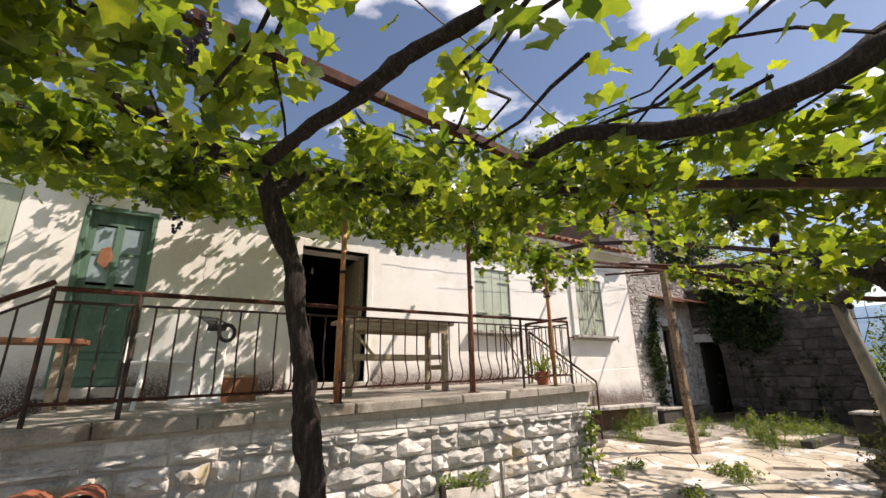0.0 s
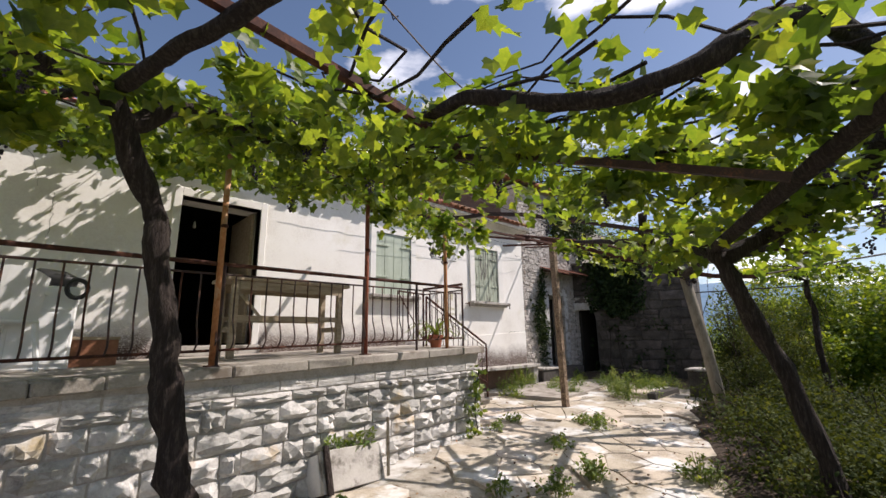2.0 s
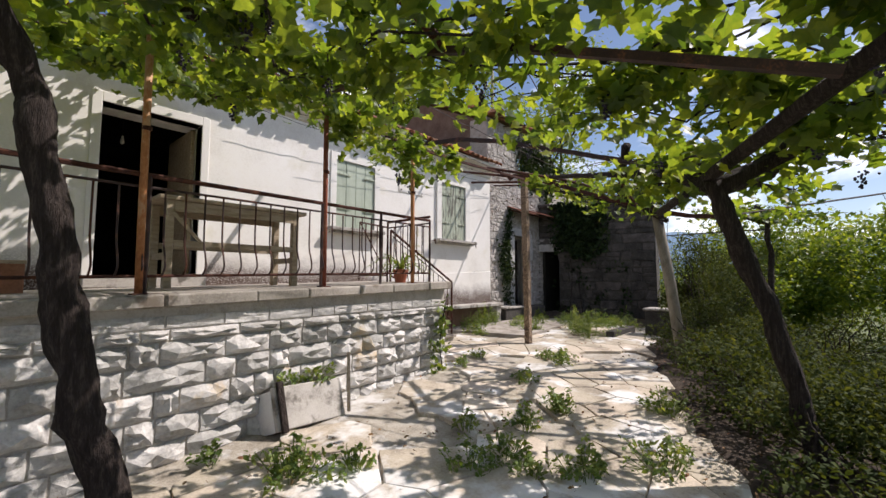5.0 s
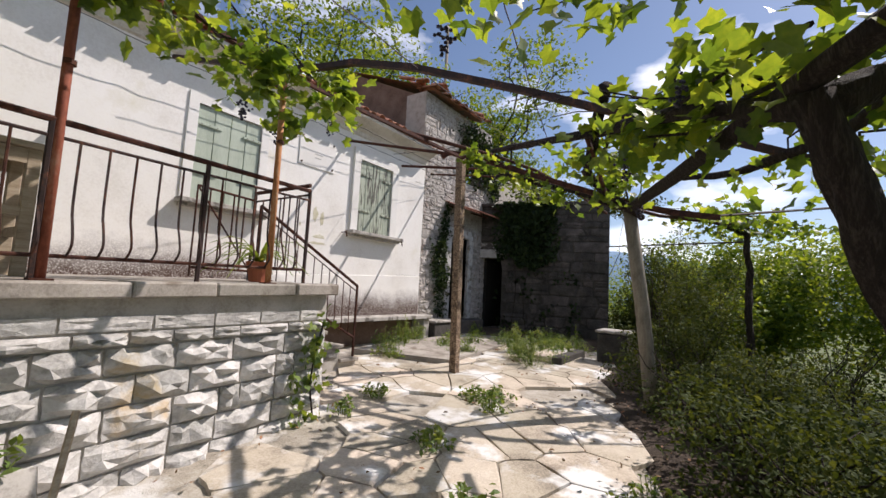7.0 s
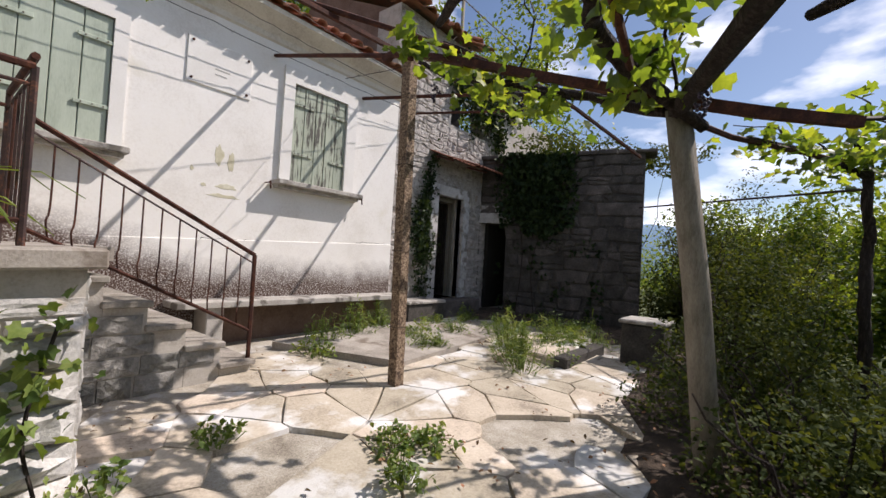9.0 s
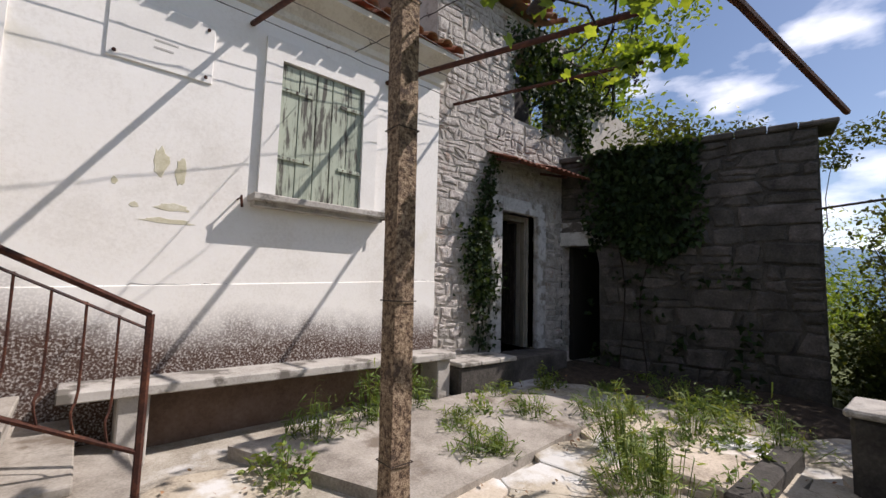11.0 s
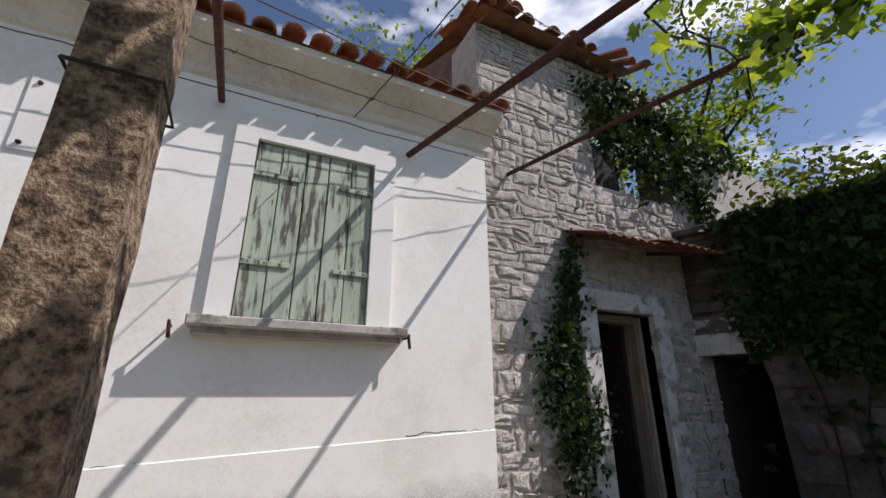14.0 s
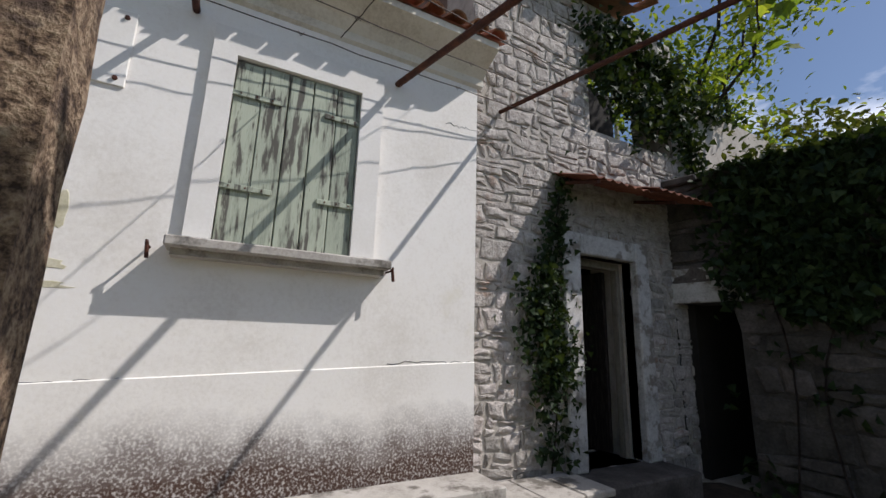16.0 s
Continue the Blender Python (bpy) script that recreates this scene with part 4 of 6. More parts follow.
def cells(x0, x1, y0, y1, sx, sy, r, jitter=0.49):
    """Irregular stones that fill a rectangle: (centre, corners)."""
    nx, ny = max(1, round((x1 - x0) / sx)), max(1, round((y1 - y0) / sy))
    pts = {}
    for j in range(-1, ny + 1):
        for i in range(-1, nx + 1):
            pts[i, j] = (x0 + (i + 0.5 + (0.5 if j % 2 else 0) + r.uniform(-jitter, jitter)) * (x1 - x0) / nx,
                         y0 + (j + 0.5 + r.uniform(-jitter, jitter)) * (y1 - y0) / ny)
    out = []
    for j in range(ny):
        for i in range(-1, nx):
            p = pts[i, j]
            poly = [(x0, y0), (x1, y0), (x1, y1), (x0, y1)]
            for dj in (-2, -1, 0, 1, 2):
                for di in (-2, -1, 0, 1, 2):
                    q = pts.get((i + di, j + dj))
                    if q and q != p and poly:
                        poly = clip_cell(poly, *p, *q)
            if len(poly) > 2:
                out.append((p, poly))
    return out


def slab_geo(poly, joint, low, high, put, r, round_off=0.025):
    """A flat stone with a worn rim: outline at low, inset top at high. put maps (a, b, height) into the world."""
    cx = sum(p[0] for p in poly) / len(poly)
    cy = sum(p[1] for p in poly) / len(poly)
    fine = []
    for i in range(len(poly)):
        a, b = poly[i], poly[(i + 1) % len(poly)]
        n = 2 if math.dist(a, b) > 0.12 else 1
        for k in range(n):
            t = k / n
            fine.append((a[0] + (b[0] - a[0]) * t + r.uniform(-0.01, 0.01), a[1] + (b[1] - a[1]) * t + r.uniform(-0.01, 0.01)))
    n = len(fine)

    def inset(p, d):
        L = max(0.02, math.dist(p, (cx, cy)))
        k = max(0.1, 1 - d / L)
        return cx + (p[0] - cx) * k, cy + (p[1] - cy) * k

    g = Geo()
    tilt = (r.uniform(-0.2, 0.2), r.uniform(-0.2, 0.2))
    for d, h in ((joint, low), (joint + 0.004, high * 0.6), (joint + round_off, high)):
        for p in fine:
            a, b = inset(p, d)
            hh = h if h == low else h * (1 + tilt[0] * (a - cx) + tilt[1] * (b - cy)) + r.uniform(-0.15, 0.15) * high
            g.v.append(tuple(put(a, b, hh)))
    g.v.append(tuple(put(cx, cy, high * 1.08)))
    for k in (0, 1):
        g.f += [(k * n + i, k * n + (i + 1) % n, (k + 1) * n + (i + 1) % n, (k + 1) * n + i) for i in range(n)]
    g.f += [(2 * n + i, 2 * n + (i + 1) % n, 3 * n) for i in range(n)]
    return g


def rough_courses(x0, x1, z0, z1, sx, sz, r, wave):
    """Roughly coursed rubble in a rectangle: wavy beds, leaning joints, now and then two thin stones in one course."""
    beds = [z0]
    while beds[-1] < z1:
        beds.append(beds[-1] + sz * r.uniform(0.62, 1.5))
    k = (z1 - z0) / (beds[-1] - z0)
    beds = [z0 + (b - z0) * k for b in beds]

    def bed(i, x):
        if i in (0, len(beds) - 1):
            return beds[i]
        return beds[i] + wave * sz * (noise.noise(Vector((x * 1.9, i * 7.3, sx * 11))) + 0.5 * noise.noise(Vector((x * 5.5, i * 3.7, 2))))

    out = []
    for i in range(len(beds) - 1):
        low, top = x0, x0
        while low < x1:
            w = sx * r.choice((0.35, 0.5, 0.7, 0.9, 1.1, 1.4, 2.0)) * r.uniform(0.85, 1.15)
            nlow, ntop = low + w + r.uniform(-0.28, 0.28) * sz, low + w + r.uniform(-0.28, 0.28) * sz
            if nlow > x1 - 0.4 * sx:
                nlow = ntop = x1
            cuts = [0.0, 1.0]
            if r.random() < 0.34:
                cuts = [0.0, r.uniform(0.35, 0.65), 1.0]
            for c, d in zip(cuts, cuts[1:]):
                poly = []
                for t, h in ((0, c), (0.5, c), (1, c), (1, d), (0.5, d), (0, d)):
                    x = (low + (nlow - low) * t) * (1 - h) + (top + (ntop - top) * t) * h
                    corner = 0.18 * sz if t != 0.5 else 0.0
                    z = bed(i, x) * (1 - h) + bed(i + 1, x) * h
                    poly.append((x + (0.5 - t) * corner * r.uniform(0, 2), z + (corner if h == c else -corner) * r.uniform(0, 1)))
                out.append(((sum(p[0] for p in poly) / 6, sum(p[1] for p in poly) / 6), poly))
            low, top = nlow, ntop
    return out


def rubble(parent, m, x0, x1, z0, z1, sx, sz, r, mat, holes=(), high=0.035, keep=lambda a, b: True, limit=300, joint=0.012, wave=0.4):
    rest = Geo()
    made = 0
    for p, poly in rough_courses(x0, x1, z0, z1, sx, sz, r, wave):
        if any(h[0] - 0.04 < p[0] < h[1] + 0.04 and h[2] - 0.04 < p[1] < h[3] + 0.04 for h in holes) or not keep(*p):
            continue
        clipped = []
        for a, b in poly:
            for h in holes:
                if h[0] < a < h[1] and h[2] < b < h[3]:
                    da = min((abs(a - h[0]), h[0], 0), (abs(a - h[1]), h[1], 0), (abs(b - h[2]), h[2], 1), (abs(b - h[3]), h[3], 1))
                    a, b = (da[1], b) if da[2] == 0 else (a, da[1])
            clipped.append((a, b))
        gg = slab_geo(clipped, joint, -0.02, high * r.uniform(0.5, 1.3), lambda a, b, h: m @ Vector((a, h, b)), r, 0.03)
        if made < limit:
            part("stone", gg, mat, parent)
            made += 1
        else:
            rest.add(gg.v, gg.f)
    if rest.v:
        tagged(part("stones_rest", rest, mat, parent), kind="stuff")


mr = face_matrix((0, STONE_Y, 0), (1, 0, 0))
r = random.Random(11)
rubble(ruin, mr, 9.2, 12.28, 0.0, 5.5, 0.20, 0.125, r, RUBBLE, ruin_holes, 0.018, limit=300, joint=0.003)
# plastered stone surround of the doorway and its wooden frame
door3 = tagged(new("door_3"), "open doorway with chipped whitewashed stone surround", "doorway", "", "structure")
door3.location = (10.8, STONE_Y, 0.45)
for a in ((10.20, 0.45, 10.42, 2.62), (11.22, 0.45, 11.42, 2.62), (10.42, 2.42, 11.22, 2.62)):
    part("jamb", Geo().box(a[0], STONE_Y - 0.08, a[1], a[2], STONE_Y + 0.12, a[3], None, 0.012), JAMBSTONE, door3)
for a in ((10.42, 0.45, 10.48, 2.42), (11.16, 0.45, 11.22, 2.42), (10.48, 2.35, 11.16, 2.42)):
    part("door_frame", Geo().box(a[0], STONE_Y + 0.14, a[1], a[2], STONE_Y + 0.22, a[3], None, 0.004), GREYBARK, door3)
part("door_leaf", Geo().box(11.12, STONE_Y + 0.30, 0.47, 11.17, STONE_Y + 0.98, 2.35, None, 0.004), BARK, door3, "weathered plank door leaf standing open")
part("threshold", Geo().box(10.2, 6.35, -0.1, 11.45, STONE_Y + 0.5, 0.45, None, 0.015), DARKSTONE, door3)
ledge = thing("stone_ledge", (9.8, 6.5, 0.1), "low rough stone ledge beside the doorway", "ledge")
part("ledge_block", Geo().box(9.26, 6.27, -0.1, 10.19, STONE_Y - 0.05, 0.44, None, 0.02), DARKSTONE, ledge)
for i in range(3):
    part("capstone", Geo().box(9.25 + 0.315 * i, 6.24, 0.44, 9.255 + 0.315 * (i + 1) - 0.008, STONE_Y - 0.05, 0.485 + rnd.uniform(0, 0.01), None, 0.01), CONCRETE, ledge)

# shed with a skewed front
SH0 = Vector((11.93, 6.80, 0))
SHD = Vector((0.230, -0.973, 0)).normalized()
msh = face_matrix(SH0, SHD)


def shed_box(g, u0, u1, d0, d1, z0, z1):
    return g.box(u0, d0, z0, u1, d1, z1, msh)


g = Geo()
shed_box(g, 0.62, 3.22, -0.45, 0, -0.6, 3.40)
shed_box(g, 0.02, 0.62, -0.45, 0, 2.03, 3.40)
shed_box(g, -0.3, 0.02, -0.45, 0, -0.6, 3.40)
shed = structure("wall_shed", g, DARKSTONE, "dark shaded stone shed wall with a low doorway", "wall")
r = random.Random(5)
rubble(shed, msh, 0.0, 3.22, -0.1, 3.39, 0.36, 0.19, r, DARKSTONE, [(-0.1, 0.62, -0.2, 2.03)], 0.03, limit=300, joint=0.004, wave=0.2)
# added panel: covers the pale ruin wall so the shed doorway stays dark
structure("wall_shed_lining", Geo().box(12.15, 6.70, 0.0, 15.2, 6.786, 3.2), INSIDE, "added near-black panel hiding the lit wall inside the shed", "wall")
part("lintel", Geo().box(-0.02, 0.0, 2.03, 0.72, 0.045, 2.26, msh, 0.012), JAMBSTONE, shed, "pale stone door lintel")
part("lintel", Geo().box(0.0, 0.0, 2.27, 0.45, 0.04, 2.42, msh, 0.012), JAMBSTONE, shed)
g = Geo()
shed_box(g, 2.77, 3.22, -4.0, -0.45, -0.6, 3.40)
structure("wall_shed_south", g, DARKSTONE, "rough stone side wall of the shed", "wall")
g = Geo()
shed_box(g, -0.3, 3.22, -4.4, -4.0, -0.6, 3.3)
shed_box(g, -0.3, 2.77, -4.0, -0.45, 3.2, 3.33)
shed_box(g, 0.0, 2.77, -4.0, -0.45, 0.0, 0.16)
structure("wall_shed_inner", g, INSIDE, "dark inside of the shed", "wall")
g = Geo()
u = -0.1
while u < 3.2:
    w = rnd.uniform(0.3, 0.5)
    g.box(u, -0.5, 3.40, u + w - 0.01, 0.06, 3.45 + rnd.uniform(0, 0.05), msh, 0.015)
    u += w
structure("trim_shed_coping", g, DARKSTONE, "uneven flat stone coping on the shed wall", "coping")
# dark soil at the shed's foot, spread wider to paint shade over paving
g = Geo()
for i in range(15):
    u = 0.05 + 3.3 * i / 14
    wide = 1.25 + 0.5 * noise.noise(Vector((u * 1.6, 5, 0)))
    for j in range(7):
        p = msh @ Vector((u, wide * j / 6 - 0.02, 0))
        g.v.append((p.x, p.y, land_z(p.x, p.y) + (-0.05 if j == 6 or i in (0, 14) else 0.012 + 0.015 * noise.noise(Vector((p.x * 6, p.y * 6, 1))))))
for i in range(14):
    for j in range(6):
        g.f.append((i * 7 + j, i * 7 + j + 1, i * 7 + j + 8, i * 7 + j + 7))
structure("ground_shed", g, HUMUS, "dark soil at the shed foot, spread wider as painted shade", "soil", True)
# rusty sheet porch above the doorway
t = thing("porch_roof", (11.1, 6.5, 3.05), "sagging rusty corrugated sheet porch roof over doorway", "roof")
for k, (xa, xb, yo, tilt) in enumerate(((10.15, 11.05, 6.28, 0.0), (10.95, 11.85, 6.22, 0.02), (11.75, 12.5, 6.30, 0.05))):
    g = Geo()
    n = 24
    for th in (0, -0.006):
        for y, z in ((yo, 3.02 + tilt), (6.8, 3.22 + tilt)):
            g.v += [(xa + (xb - xa) * i / n, y, z + 0.016 * math.sin(i * 2.0) + th + 0.004 * k) for i in range(n + 1)]
    q = n + 1
    for i in range(n):
        g.f += [(i, i + 1, q + i + 1, q + i), (2 * q + i + 1, 2 * q + i, 3 * q + i, 3 * q + i + 1), (i + 1, i, 2 * q + i, 2 * q + i + 1)]
    part("sheet", g, RUSTSHEET, t)
for x in (10.25, 11.35, 12.2):
    part("bracket", Geo().tube([(x, 6.3, 2.985), (x, 6.82, 3.14)], 0.02, 6), RUST, t)

# ---- pergola ----
def beam(points, r, mat, label, name="pergola_beam", n=4, cat="beam"):
    ob = part(name, Geo().tube(spline(points, 3) if len(points) > 2 else points, r, n), mat)
    return tagged(ob, label, cat, "pergola frame")


pole = thing("concrete_post", (7.13, 4.40, 0.0), "square exposed-aggregate concrete post carrying the pergola", "post")
g = Geo()
n = 26
for i in range(n + 1):
    z = -0.1 + 3.14 * i / n
    for sx, sy in ((-1, -1), (1, -1), (1, 1), (-1, 1)):
        w = 0.051 + 0.005 * noise.noise(Vector((sx * 3, sy * 3, z * 9)))
        g.v.append((7.13 - 0.006 * z + sx * w, 4.40 + 0.015 * z + sy * w, z))
for i in range(n):
    for j in range(4):
        g.f.append((i * 4 + j, i * 4 + (j + 1) % 4, (i + 1) * 4 + (j + 1) % 4, (i + 1) * 4 + j))
g.f.append((n * 4, n * 4 + 1, n * 4 + 2, n * 4 + 3))
part("shaft", g, PEBBLE, pole)
for z in (0.55, 1.25, 2.05, 2.7):
    c = Vector((7.13 - 0.006 * z, 4.40 + 0.015 * z, z))
    part("tie_wire", Geo().tube([c + Vector((a, b, 0)) for a, b in ((-0.058, -0.058), (0.058, -0.058), (0.058, 0.058), (-0.058, 0.058), (-0.058, -0.058))], 0.003, 4), WIRE, pole)

post = thing("concrete_post", (7.52, 1.98, 0.0), "leaning round grey concrete pergola post in the hedge", "post")
part("shaft", Geo().tube([(7.56, 1.96, -0.4), (7.3, 2.07, 1.1), (7.06, 2.17, 2.16)], [0.085, 0.08, 0.072], 10, 0.06), GREYBARK, post, "", True)

for x, y, z0, z1, mat in ((1.10, 4.06, slab_z(1.1), 3.16, PIPE), (2.76, 4.28, slab_z(2.8), 3.10, REDPIPE), (4.21, 4.44, slab_z(4.2), 2.98, PIPE)):
    t = thing("pergola_post", (x, y, z0), "rusty iron pipe post standing on the terrace", "post", "pergola posts")
    part("pipe", Geo().tube([(x, y, z0 - 0.005), (x - 0.01, y + 0.01, z1)], 0.026, 8), mat, t, "", True)
    part("foot_plate", Geo().box(x - 0.05, y - 0.05, z0 - 0.004, x + 0.05, y + 0.05, z0 + 0.008), RUST, t)
    part("collar", Geo().tube([(x, y, z0 + 1.2), (x, y, z0 + 1.23)], 0.032, 8), RUST, t)
    part("arm", Geo().tube([(x, y, z1 - 0.18), (x + 0.02, y + 0.5, z1 + 0.10)], 0.016, 6), RUST, t)

beam([(7.0, WALL_Y + 0.05, 3.64), (7.06, 4.40, 3.06)], 0.024, RUST, "dark rusty pipe from the house wall to the post", n=8)
beam([(8.43, WALL_Y + 0.05, 3.575), (8.80, 4.05, 3.25)], 0.026, RUST, "dark rusty iron pipe sticking out of the wall", n=8)
beam([(9.5, STONE_Y + 0.05, 3.69), (9.73, 4.45, 3.40)], 0.020, RUST, "thin rusty pipe reaching out of the stone wall", n=8)
beam([(7.06, 4.75, 3.09), (7.07, 4.38, 3.07), (7.05, 2.15, 2.20), (7.5, 1.35, 2.08)], 0.042, RUST, "heavy rusty angle iron beam across the pergola")
beam([(-2.5, 3.7, 3.2), (1.10, 4.07, 3.14), (2.75, 4.3, 3.09), (4.2, 4.45, 2.97), (7.07, 4.38, 3.02)], 0.024, RUST, "long rusty iron rail over the terrace edge")
beam([(-2.5, 1.6, 2.8), (1.2, 1.87, 2.62), (2.3, 2.2, 2.70)], 0.034, RUST, "reddish rusty angle iron pergola beam")
beam([(2.0, WALL_Y - 0.2, 3.55), (2.6, 4.4, 3.10), (2.2, 2.26, 2.66), (2.6, 0.3, 2.02)], 0.032, RAILIRON, "dark iron cross beam of the pergola")
beam([(4.0, 6.2, 3.5), (4.25, 4.45, 3.02), (4.55, 3.3, 2.88), (5.9, 0.58, 2.10)], 0.034, RAILIRON, "dark iron rafter over the path")
beam([(7.10, 2.2, 2.14), (5.6, 1.6, 2.06), (4.05, 1.0, 1.98), (2.2, -0.2, 2.2), (0.4, -1.4, 2.3)], 0.050, BARK, "thick dark pergola log along the hedge", n=7)
beam([(-1.5, 0.2, 2.5), (-0.9, 2.2, 2.75), (-0.6, 3.8, 3.1), (-0.8, 6.4, 3.6)], 0.028, RUST, "rusty pergola rafter near the entrance")
beam([(5.5, 2.2, 2.45), (7.2, 2.25, 2.2), (9.8, 1.2, 2.35)], 0.022, RUST, "thin rusty rail beyond the leaning post", n=6)
beam([(6.0, 4.5, 3.05), (7.8, 3.6, 2.95), (10.4, 3.2, 2.75)], 0.024, RUST, "old rusty bar between post and shed", n=6)
beam([(9.9, 1.0, 2.1), (12.5, 3.7, 2.35)], 0.014, WIRE, "straight thin cable toward the shed corner", "cable", 5, "cable")
beam([(7.5, 1.35, 2.1), (11.5, -2.0, 2.9)], 0.014, WIRE, "thin dark rail running over the slope", "cable", 5, "cable")
# twisted wires under the eaves
for k, (a, b, sag) in enumerate((((3.0, 6.45, 3.66), (9.75, 6.55, 3.62), 0.05), ((4.5, 6.2, 3.86), (9.6, 6.45, 3.80), 0.07), ((5.8, 5.6, 3.72), (9.9, 6.3, 3.95), 0.05),
                                 ((7.3, 4.7, 3.3), (10.0, 6.2, 5.1), 0.12), ((7.9, 6.46, 3.62), (8.3, 4.6, 3.7), 0.02), ((-1, 6.4, 3.6), (4.2, 4.5, 3.1), 0.1), ((0.5, 3.0, 2.9), (7.3, 3.4, 2.95), 0.08),
                                 ((0.2, 1.2, 2.75), (6.6, 2.9, 2.75), 0.1))):
    a, b = Vector(a), Vector(b)
    pts = []
    for i in range(33):
        t = i / 32
        p = a.lerp(b, t) + Vector((0, 0, -sag * 4 * t * (1 - t)))
        pts.append(p + Vector((0, 0.012 * noise.noise(Vector((i * 0.7, k, 0))), 0.02 * noise.noise(Vector((i * 0.9, k, 5))))))
    w = tagged(part("wire", Geo().tube(pts, 0.0042, 4), WIRE), "old twisted fence wire strung under the eaves", "wire", "pergola wires")
    for j in range(4, 30, 6):
        c = pts[j]
        part("twist", Geo().tube([c + Vector((-0.02, 0, 0.012)), c + Vector((0, 0.01, -0.012)), c + Vector((0.02, 0, 0.014))], 0.004, 4), WIRE, w)

# ---- vines ----


def pergola_z(x, y):
    k = min(max((x - 2.5) / 4.5, 0), 1)
    inner = 3.08 + (0.17 * (1 - k) + 0.39 * k) * (y - 4.5)
    return inner if y < 4.5 else 3.08 + 0.24 * (y - 4.5)


def wander(a, b, n, amp, seed):
    a, b = Vector(a), Vector(b)
    out = []
    for i in range(n + 1):
        t = i / n
        k = amp * math.sin(math.pi * t)
        out.append(a.lerp(b, t) + Vector((k * noise.noise(Vector((t * 4, seed, 0))), k * noise.noise(Vector((t * 4, seed, 7))), 0.6 * k * noise.noise(Vector((t * 5, seed, 13))))))
    return out


def limb(parent, pts, r0, r1, name="limb", mat=None):
    p = [q + Vector((noise.noise(q * 2.6), noise.noise(q * 2.6 + Vector((9, 0, 0))), 0)) * 0.035 for q in spline(pts, 6)]
    rr = [a * (1 + 0.22 * noise.noise(Vector((i * 0.8, a * 50, 1)))) for i, a in enumerate(taper(len(p), r0, r1))]
    return part(name, Geo().tube(p, rr, 12, 0.42), mat or BARK, parent, "", True)


vine = thing("grape_vine", (0.85, 3.0, -0.25), "old gnarled grape vine with dark twisted trunk and broad leaves", "vine")
limb(vine, [(0.90, 3.0, -0.4), (0.84, 3.0, -0.05), (0.70, 3.0, 0.45), (0.62, 3.0, 0.80), (0.565, 3.0, 1.15), (0.52, 3.0, 1.53), (0.45, 3.0, 1.80), (0.43, 3.0, 2.03), (0.27, 2.98, 2.33), (0.12, 2.95, 2.70)], 0.085, 0.060, "trunk")
limb(vine, [(0.13, 2.95, 2.66), (0.25, 2.5, 2.66), (0.37, 1.93, 2.60), (0.52, 1.45, 2.60), (0.69, 1.03, 2.62), (0.95, 0.3, 2.62)], 0.045, 0.028)
limb(vine, [(0.22, 2.96, 2.50), (0.5, 3.0, 2.74), (0.85, 3.15, 2.84), (1.15, 3.2, 3.0), (1.40, 3.22, 3.06), (1.51, 3.26, 2.96), (1.36, 3.34, 2.88), (0.95, 3.45, 2.92), (0.4, 3.5, 2.92)], 0.06, 0.032)
limb(vine, [(0.14, 2.95, 2.62), (-0.3, 2.8, 2.72), (-0.9, 2.5, 2.78), (-1.8, 2.4, 2.86)], 0.05, 0.03)
limb(vine, [(1.2, 3.36, 2.88), (1.6, 3.5, 2.86), (2.3, 3.9, 2.98), (3.1, 4.4, 3.08)], 0.035, 0.02)
limb(vine, [(0.1, 2.95, 2.7), (0.0, 3.6, 2.95), (-0.2, 4.4, 3.1), (-0.1, 5.2, 3.3)], 0.035, 0.02)
vine2 = thing("grape_vine", (4.3, 0.48, -0.1), "leaning grey vine trunk spreading into dark limbs", "vine")
limb(vine2, [(4.36, 0.44, -0.5), (4.28, 0.50, 0.1), (4.2, 0.68, 0.9), (4.1, 0.88, 1.5), (4.05, 1.0, 1.92)], 0.062, 0.068, "trunk")
limb(vine2, [(4.05, 1.0, 1.86), (4.3, 0.6, 2.1), (4.1, 0.1, 2.35), (3.4, -0.2, 2.62), (2.7, 0.0, 2.72), (2.25, 0.22, 2.68), (1.95, 0.47, 2.42), (1.78, 0.84, 2.36), (1.68, 1.08, 2.40), (1.52, 1.44, 2.53), (1.6, 1.9, 2.62)], 0.066, 0.034)
limb(vine2, [(4.05, 1.0, 1.88), (4.7, 1.5, 2.2), (5.3, 2.0, 2.4), (5.9, 2.8, 2.62), (6.5, 3.6, 2.85)], 0.05, 0.028)
limb(vine2, [(4.3, 0.7, 2.05), (5.2, 0.7, 2.15), (6.1, 1.2, 2.2), (6.6, 1.6, 2.32)], 0.04, 0.025)
vine3 = thing("grape_vine", (7.0, 2.3, 2.2), "dark vine limbs twining over the far pergola beams", "vine")
limb(vine3, [(7.12, 2.05, 2.05), (6.6, 2.35, 2.28), (6.35, 2.45, 2.40), (6.1, 2.35, 2.36), (5.7, 2.2, 2.52), (5.2, 2.0, 2.70)], 0.036, 0.045)
limb(vine3, [(7.1, 2.2, 2.15), (7.25, 3.0, 2.50), (7.2, 3.7, 2.72), (7.5, 4.2, 2.95), (7.3, 4.5, 3.12)], 0.03, 0.02)
limb(vine3, [(7.9, 4.3, 2.95), (7.6, 3.6, 2.72), (7.25, 2.6, 2.38), (7.1, 2.2, 2.2)], 0.035, 0.03)
vine4 = thing("grape_vine", (9.9, 1.05, 0.2), "slim dark vine stem with a small leafy crown", "vine")
